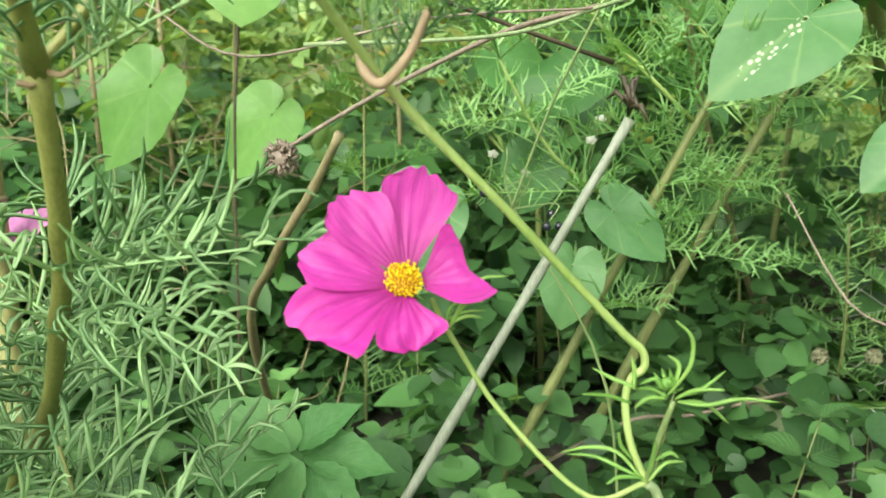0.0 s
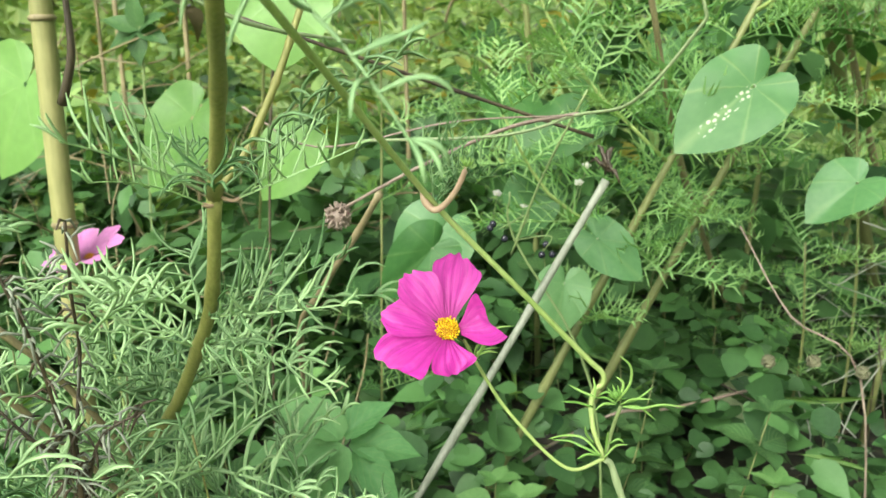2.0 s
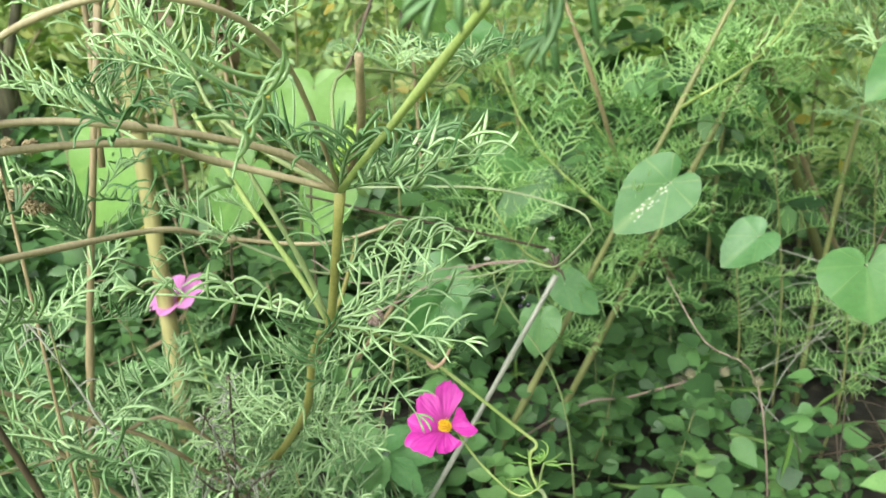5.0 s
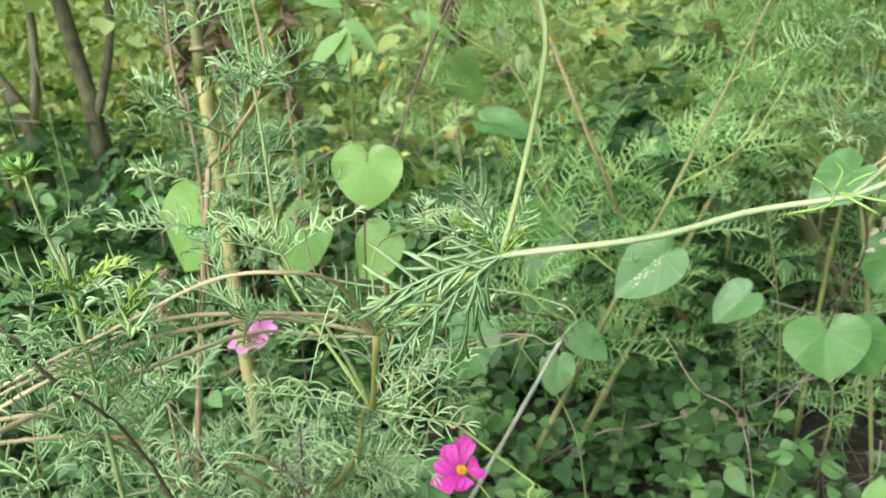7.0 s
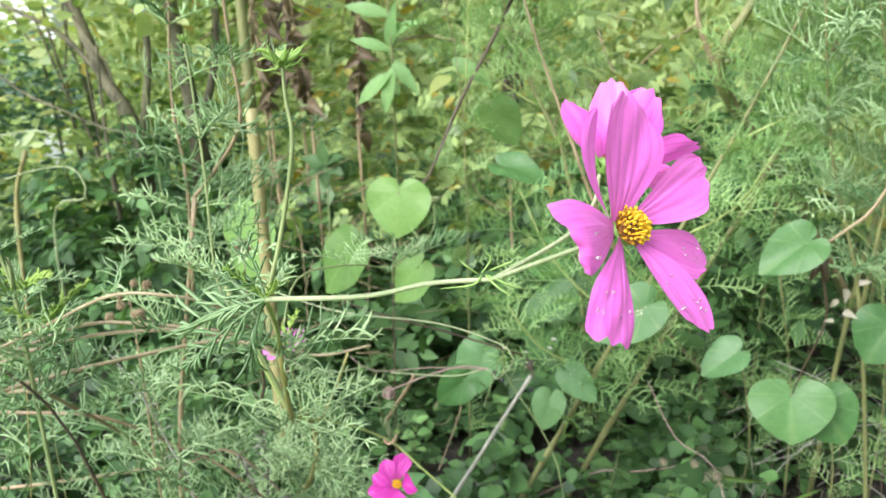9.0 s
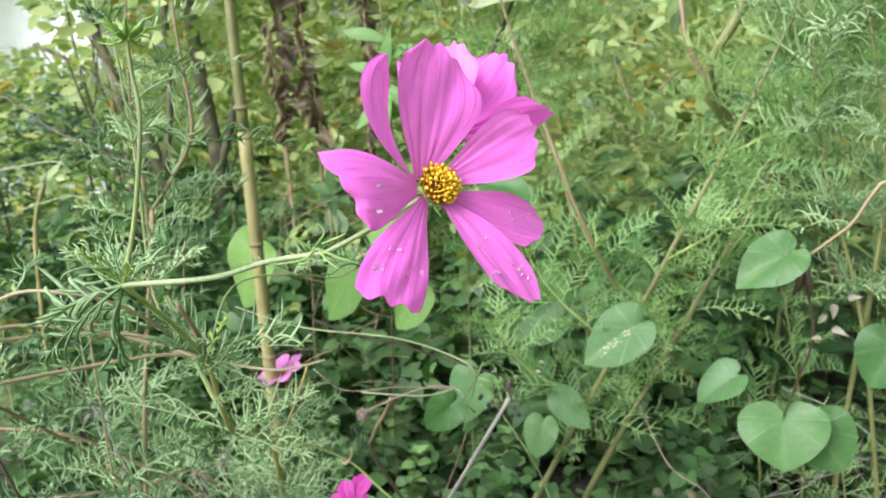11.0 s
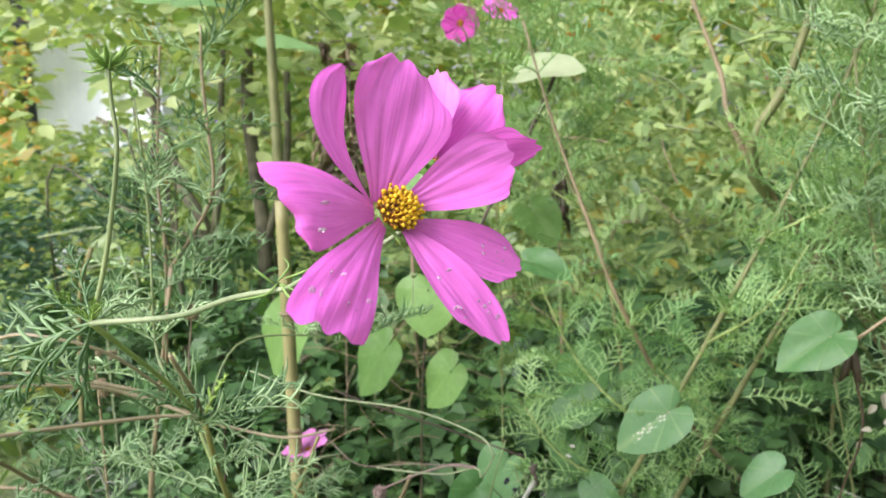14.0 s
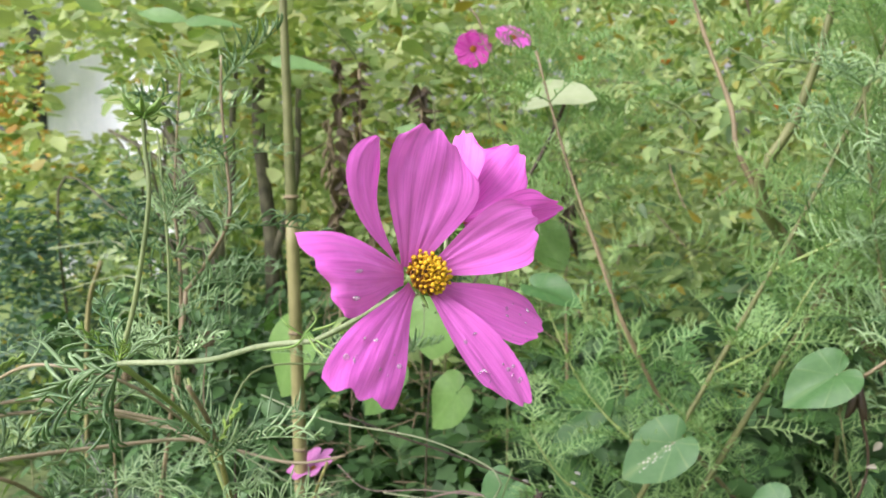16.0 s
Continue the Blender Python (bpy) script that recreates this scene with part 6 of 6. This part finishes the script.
WITHERED = [oval_mesh("dead_leaf", M_DEAD_LEAF, 190 + i, wide=0.2 + 0.08 * i, fold=0.6, droop=0.7, nu=4, nv=7) for i in range(3)]
for pts in ([(-1.0, 1.7, 1.42), (-1.0, 1.7, 1.13), (-0.98, 1.72, 0.9)], [(-0.8, 1.75, 1.34), (-0.8, 1.75, 1.1), (-0.83, 1.76, 0.8)], [(-1.15, 1.8, 1.46), (-1.16, 1.8, 1.15), (-1.2, 1.82, 0.9)]):
    w = thing("withered_stalk", (pts[-1][0], pts[-1][1], 0.0), "tall dead plant with brown curled hanging leaves", "plant stem", "withered stalks")
    stem(w, pts + [(pts[-1][0], pts[-1][1], 0.0)], 0.004, 0.006, M_STEM_BROWN)
    for q in smooth_line(pts, 6):
        for k in range(4):
            d = Vector((RNG.uniform(-1, 1), RNG.uniform(-1, 1), RNG.uniform(-1.4, 0.3)))
            part("dead_leaf", RNG.choice(WITHERED), w, frame_from(d, (RNG.uniform(-1, 1), -0.6, 0.3), q, RNG.uniform(0.03, 0.07)))

# ---- compound-leaved shrub shoot ----
LANCE = [oval_mesh("leaflet", M_LANCE, 90 + i, wide=0.17, droop=0.15, nu=4, nv=8) for i in range(2)]
shoot = thing("shrub_shoot", (-0.487, 1.25, 0.0), "shoot with long lance-shaped leaflets", "shrub")
stem(shoot, [(-0.62, 1.5, 0.0), (-0.5, 1.34, 0.6), (-0.428, 1.2, 0.868), (-0.403, 1.16, 1.06), (-0.41, 1.16, 1.249)], 0.003, 0.002, M_STEM_THICKET)
for q, d, s in (((-0.405, 1.16, 1.034), (-0.9, -0.1, -0.55), 0.13), ((-0.404, 1.16, 1.047), (-0.2, -0.2, -0.9), 0.11), ((-0.403, 1.16, 1.06), (0.5, -0.1, -0.5), 0.1), ((-0.408, 1.16, 1.086), (-0.7, -0.2, 0.3), 0.1), ((-0.407, 1.16, 1.098), (0.2, -0.2, 0.9), 0.1), ((-0.269, 1.2, 1.06), (0.8, -0.1, -0.45), 0.12), ((-0.405, 1.16, 1.124), (0.8, -0.1, 0.3), 0.1), ((-0.403, 1.16, 1.162), (-0.8, -0.1, 0.3), 0.12), ((-0.845, 1.1, 1.371), (0.95, 0.3, -0.1), 0.16), ((-1.029, 1, 1.474), (-0.8, -0.3, 0.3), 0.15), ((-1.029, 1, 1.474), (0.9, 0.4, 0.0), 0.14)):
    part("leaflet", RNG.choice(LANCE), shoot, frame_from(d, (0.1, -0.7, 0.7), q, s))

# ---- far building and small far flowers ----
shed = thing("garden_shed", (-8.752, 5.2, 0.0), "pale blue plastered outbuilding seen through leaves", "building")


def box_mesh(name, lo, hi, material, bevel=0.01):
    bm = bmesh.new()
    bmesh.ops.create_cube(bm, size=1.0)
    for v in bm.verts:
        v.co = Vector([lo[i] + (v.co[i] + 0.5) * (hi[i] - lo[i]) for i in range(3)])
    bmesh.ops.bevel(bm, geom=bm.edges[:], offset=bevel, segments=2, affect="EDGES")
    me = bpy.data.meshes.new(name)
    bm.to_mesh(me)
    bm.free()
    me.materials.append(material)
    return me


sx, sy = -7.605, 5.2
part("wall", box_mesh("wall", (sx, sy, 0.0), (sx + 1.9, sy + 1.2, 3.3), M_WALL), shed, label="pale blue wall")
part("corner_post", box_mesh("corner_post", (sx - 0.24, sy - 0.03, 0.0), (sx - 0.004, sy + 0.1, 3.3), M_ROOF), shed, label="dark corner post")
part("roof", box_mesh("roof", (sx - 0.2, sy - 0.2, 3.31), (sx + 2.1, sy + 1.4, 3.4), M_ROOF), shed, label="dark flat roof")
marigold = petal_mesh("petal", M_ORANGE, 300, 0.03, 0.02, 0.05, 0.2, nu=4, nv=4)
for q in ((-0.579, 2.6, 1.499), (-0.248, 2.6, 1.454), (0.177, 2.4, 1.254), (-0.326, 3, 1.662)):
    fl = thing("orange_flower", (q[0], q[1], 0.0), "small orange flower far back in the garden", "flower", "orange flowers")
    stem(fl, [(q[0], q[1], 0.0), (q[0] + 0.02, q[1], q[2] * 0.6), q], 0.003, 0.002, M_STEM, sides=5, steps=3)
    for k in range(8):
        part("petal", marigold, fl, Matrix.Translation(q) @ Matrix.Rotation(k * 0.785, 4, "Z") @ Matrix.Rotation(-0.7, 4, "Y"))


# ---- small remains among the leaves ----
remains = thing("spent_flower_cluster", (-0.327, 0.16, 0.0), "cluster of brown spent flower heads under the arching stems", "flowering plant")
stem(remains, [(-0.327, 0.16, 0.0), (-0.333, 0.17, 0.747), (-0.327, 0.16, 0.811)], 0.0018, 0.001, M_STEM_BROWN)
for k in range(9):
    seed_head(remains, tuple(Vector((-0.327, 0.16, 0.809)) + Vector((RNG.uniform(-0.035, 0.035), RNG.uniform(-0.01, 0.02), RNG.uniform(-0.03, 0.03)))), (0, 0, 1), RNG.uniform(0.005, 0.008), M_STEM_BROWN)
spent = thing("dead_flower_stalk", (-0.246, -0.1, 0.0), "thin black stalk with a brown dried flower head", "plant stem")
stem(spent, [(-0.1, 0.0, 0.0), (-0.16, -0.08, 0.7), (-0.2128, -0.135, 0.8728), (-0.2447, -0.14, 0.923), (-0.255, -0.14, 0.9394)], 0.0016, 0.0012, M_DEAD)
g = Geo()
for i in range(26):
    d = Vector((RNG.uniform(-1, 1), RNG.uniform(-1, 1), RNG.uniform(0.2, 1.6))).normalized()
    g.tube([(0, 0, 0), tuple(d * 0.009), tuple(d * RNG.uniform(0.014, 0.02) + Vector((0, 0, -0.004)))], [0.001, 0.0022, 0.0008], 4)
part("dried_head", g.mesh("dried_head", M_STEM_BROWN), spent, Matrix.Translation((-0.256, -0.14, 0.939)), "brown shrivelled head")
pole = thing("short_cane", (-1.721, 1.2, 0.0), "short yellow cane leaning among dark leaves", "garden stake")
stem(pole, [(-1.823, 1.2, 0.0), (-1.759, 1.2, 0.627), (-1.673, 1.2, 0.828)], 0.0075, 0.007, M_BAMBOO, "cane")
blue = thing("blue_flower", (-1.612, 1.7, 0.0), "small violet-blue flower on a thin stem", "flower")
stem(blue, [(-1.612, 1.7, 0.0), (-1.627, 1.7, 1.04), (-1.611, 1.7, 1.217)], 0.0025, 0.0015, M_STEM_DULL)
bell = petal_mesh("petal", M_BLUE, 340, 0.03, 0.024, 0.05, 0.2, nu=5, nv=5)
for k in range(5):
    part("petal", bell, blue, Matrix.Translation((-1.611, 1.7, 1.217)) @ Matrix.Rotation(k * 1.257, 4, "Z") @ Matrix.Rotation(-0.5, 4, "Y"))
tendril = thing("loose_tendril", (-1.496, 1.1, 0.0), "pale green looping tendril of a climber", "vine")
stem(tendril, [(-1.496, 1.1, 0.0), (-1.499, 1.1, 0.628), (-1.361, 1.1, 0.716), (-1.385, 1.1, 0.796), (-1.514, 1.1, 0.794), (-1.755, 1.1, 0.737)], 0.003, 0.002, M_STEM_PALE, "vine_stem", knots=False)
stem(tendril, [(-1.788, 1.1, 0.873), (-1.645, 1.1, 0.89), (-1.509, 1.1, 0.904), (-1.437, 1.1, 0.891), (-1.456, 1.1, 0.856)], 0.003, 0.002, M_STEM_PALE, "vine_stem", knots=False)
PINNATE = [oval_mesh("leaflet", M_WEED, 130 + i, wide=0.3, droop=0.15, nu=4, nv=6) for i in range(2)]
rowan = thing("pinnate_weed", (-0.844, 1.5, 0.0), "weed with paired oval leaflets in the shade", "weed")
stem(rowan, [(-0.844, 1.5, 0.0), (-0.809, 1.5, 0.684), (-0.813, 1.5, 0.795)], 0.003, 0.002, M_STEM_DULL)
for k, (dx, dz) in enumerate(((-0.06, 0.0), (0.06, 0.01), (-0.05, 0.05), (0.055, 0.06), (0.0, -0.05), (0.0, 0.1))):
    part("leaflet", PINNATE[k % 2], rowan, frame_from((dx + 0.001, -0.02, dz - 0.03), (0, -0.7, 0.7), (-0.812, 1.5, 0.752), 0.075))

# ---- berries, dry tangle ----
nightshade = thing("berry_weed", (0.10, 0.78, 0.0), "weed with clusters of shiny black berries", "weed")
stem(nightshade, [(0.10, 0.80, 0.0), (0.08, 0.78, 0.3), (-0.007, 0.76, 0.478), (-0.011, 0.74, 0.534)], 0.0016, 0.001, M_STEM_DULL)
berry = Geo().ball((0, 0, 0), 0.0042, 6, 10).mesh("berry", M_BERRY)
for q in ((-0.022, 0.74, 0.494), (0.025, 0.76, 0.466)):
    stem(nightshade, [(-0.007, 0.76, 0.478), (q[0] * 0.5 + 0.02, q[1] + 0.01, q[2] + 0.015), q], 0.0008, 0.0006, M_STEM_DULL, "berry_stalk", 4, 4, False)
    for k in range(3):
        part("berry", berry, nightshade, Matrix.Translation((q[0] + RNG.uniform(-0.011, 0.011), q[1] + RNG.uniform(-0.008, 0.008), q[2] + RNG.uniform(-0.012, 0.006))))
white = petal_mesh("petal", M_WHITE, 320, 0.006, 0.005, 0.0, 0.2, nu=4, nv=3)
for q in ((0.063, 0.8, 0.535), (-0.029, 0.8, 0.523), (-0.001, 0.85, 0.499), (0.071, 0.8, 0.554)):
    stem(nightshade, [(q[0] - 0.01, q[1] + 0.03, q[2] - 0.05), q], 0.0007, 0.0005, M_STEM_DULL, "flower_stalk", 4, 3, False)
    for k in range(5):
        part("petal", white, nightshade, Matrix.Translation(q) @ Matrix.Rotation(-0.9, 4, "X") @ Matrix.Rotation(k * 1.257, 4, "Z") @ Matrix.Rotation(-0.3, 4, "Y"))


def tangle(name, lo, hi, count, r, material, seed, label):
    """Thin fallen stalks that cross each other."""
    q = random.Random(seed)
    g = Geo()
    for i in range(count):
        a = Vector([q.uniform(lo[k], hi[k]) for k in range(3)])
        d = Vector((q.uniform(-1, 1), q.uniform(-0.6, 0.6), q.uniform(-0.5, 0.7))).normalized() * q.uniform(0.1, 0.3)
        g.tube(smooth_line([a, a + d * 0.5 + Vector((q.uniform(-0.03, 0.03), 0, q.uniform(-0.02, 0.03))), a + d], 3), r * q.uniform(0.6, 1.3), 4, cap=False)
    return single(name, g.mesh(name, material), Matrix(), label, "dry stalks", kind="stuff")


tangle("dry_stalks", (0.42, 0.75, 0.01), (1.0, 1.2, 0.08), 70, 0.0012, M_DEAD, 35, "dark fallen stalks lying on the bare soil")
tangle("dry_stalks", (0.4, 0.98, 0.02), (1.15, 1.45, 0.45), 80, 0.001, M_STICK, 31, "tangle of fallen dry stalks under the thicket")
tangle("dry_stalks", (-1.2, 1.2, 0.05), (-0.3, 1.9, 0.7), 90, 0.0016, M_STEM_BROWN, 32, "thin brown dead stalks among dark leaves")
tangle("background_stalks", (-1.4, 1.9, 0.3), (1.3, 3.3, 1.5), 130, 0.0035, M_STEM_DULL, 33, "thin leaning stalks of the growth farther back")
tangle("background_stalks", (-1.8, 2.0, 0.5), (0.6, 3.2, 1.6), 60, 0.004, M_STEM_BROWN, 34, "dry brown stalks of the growth farther back")
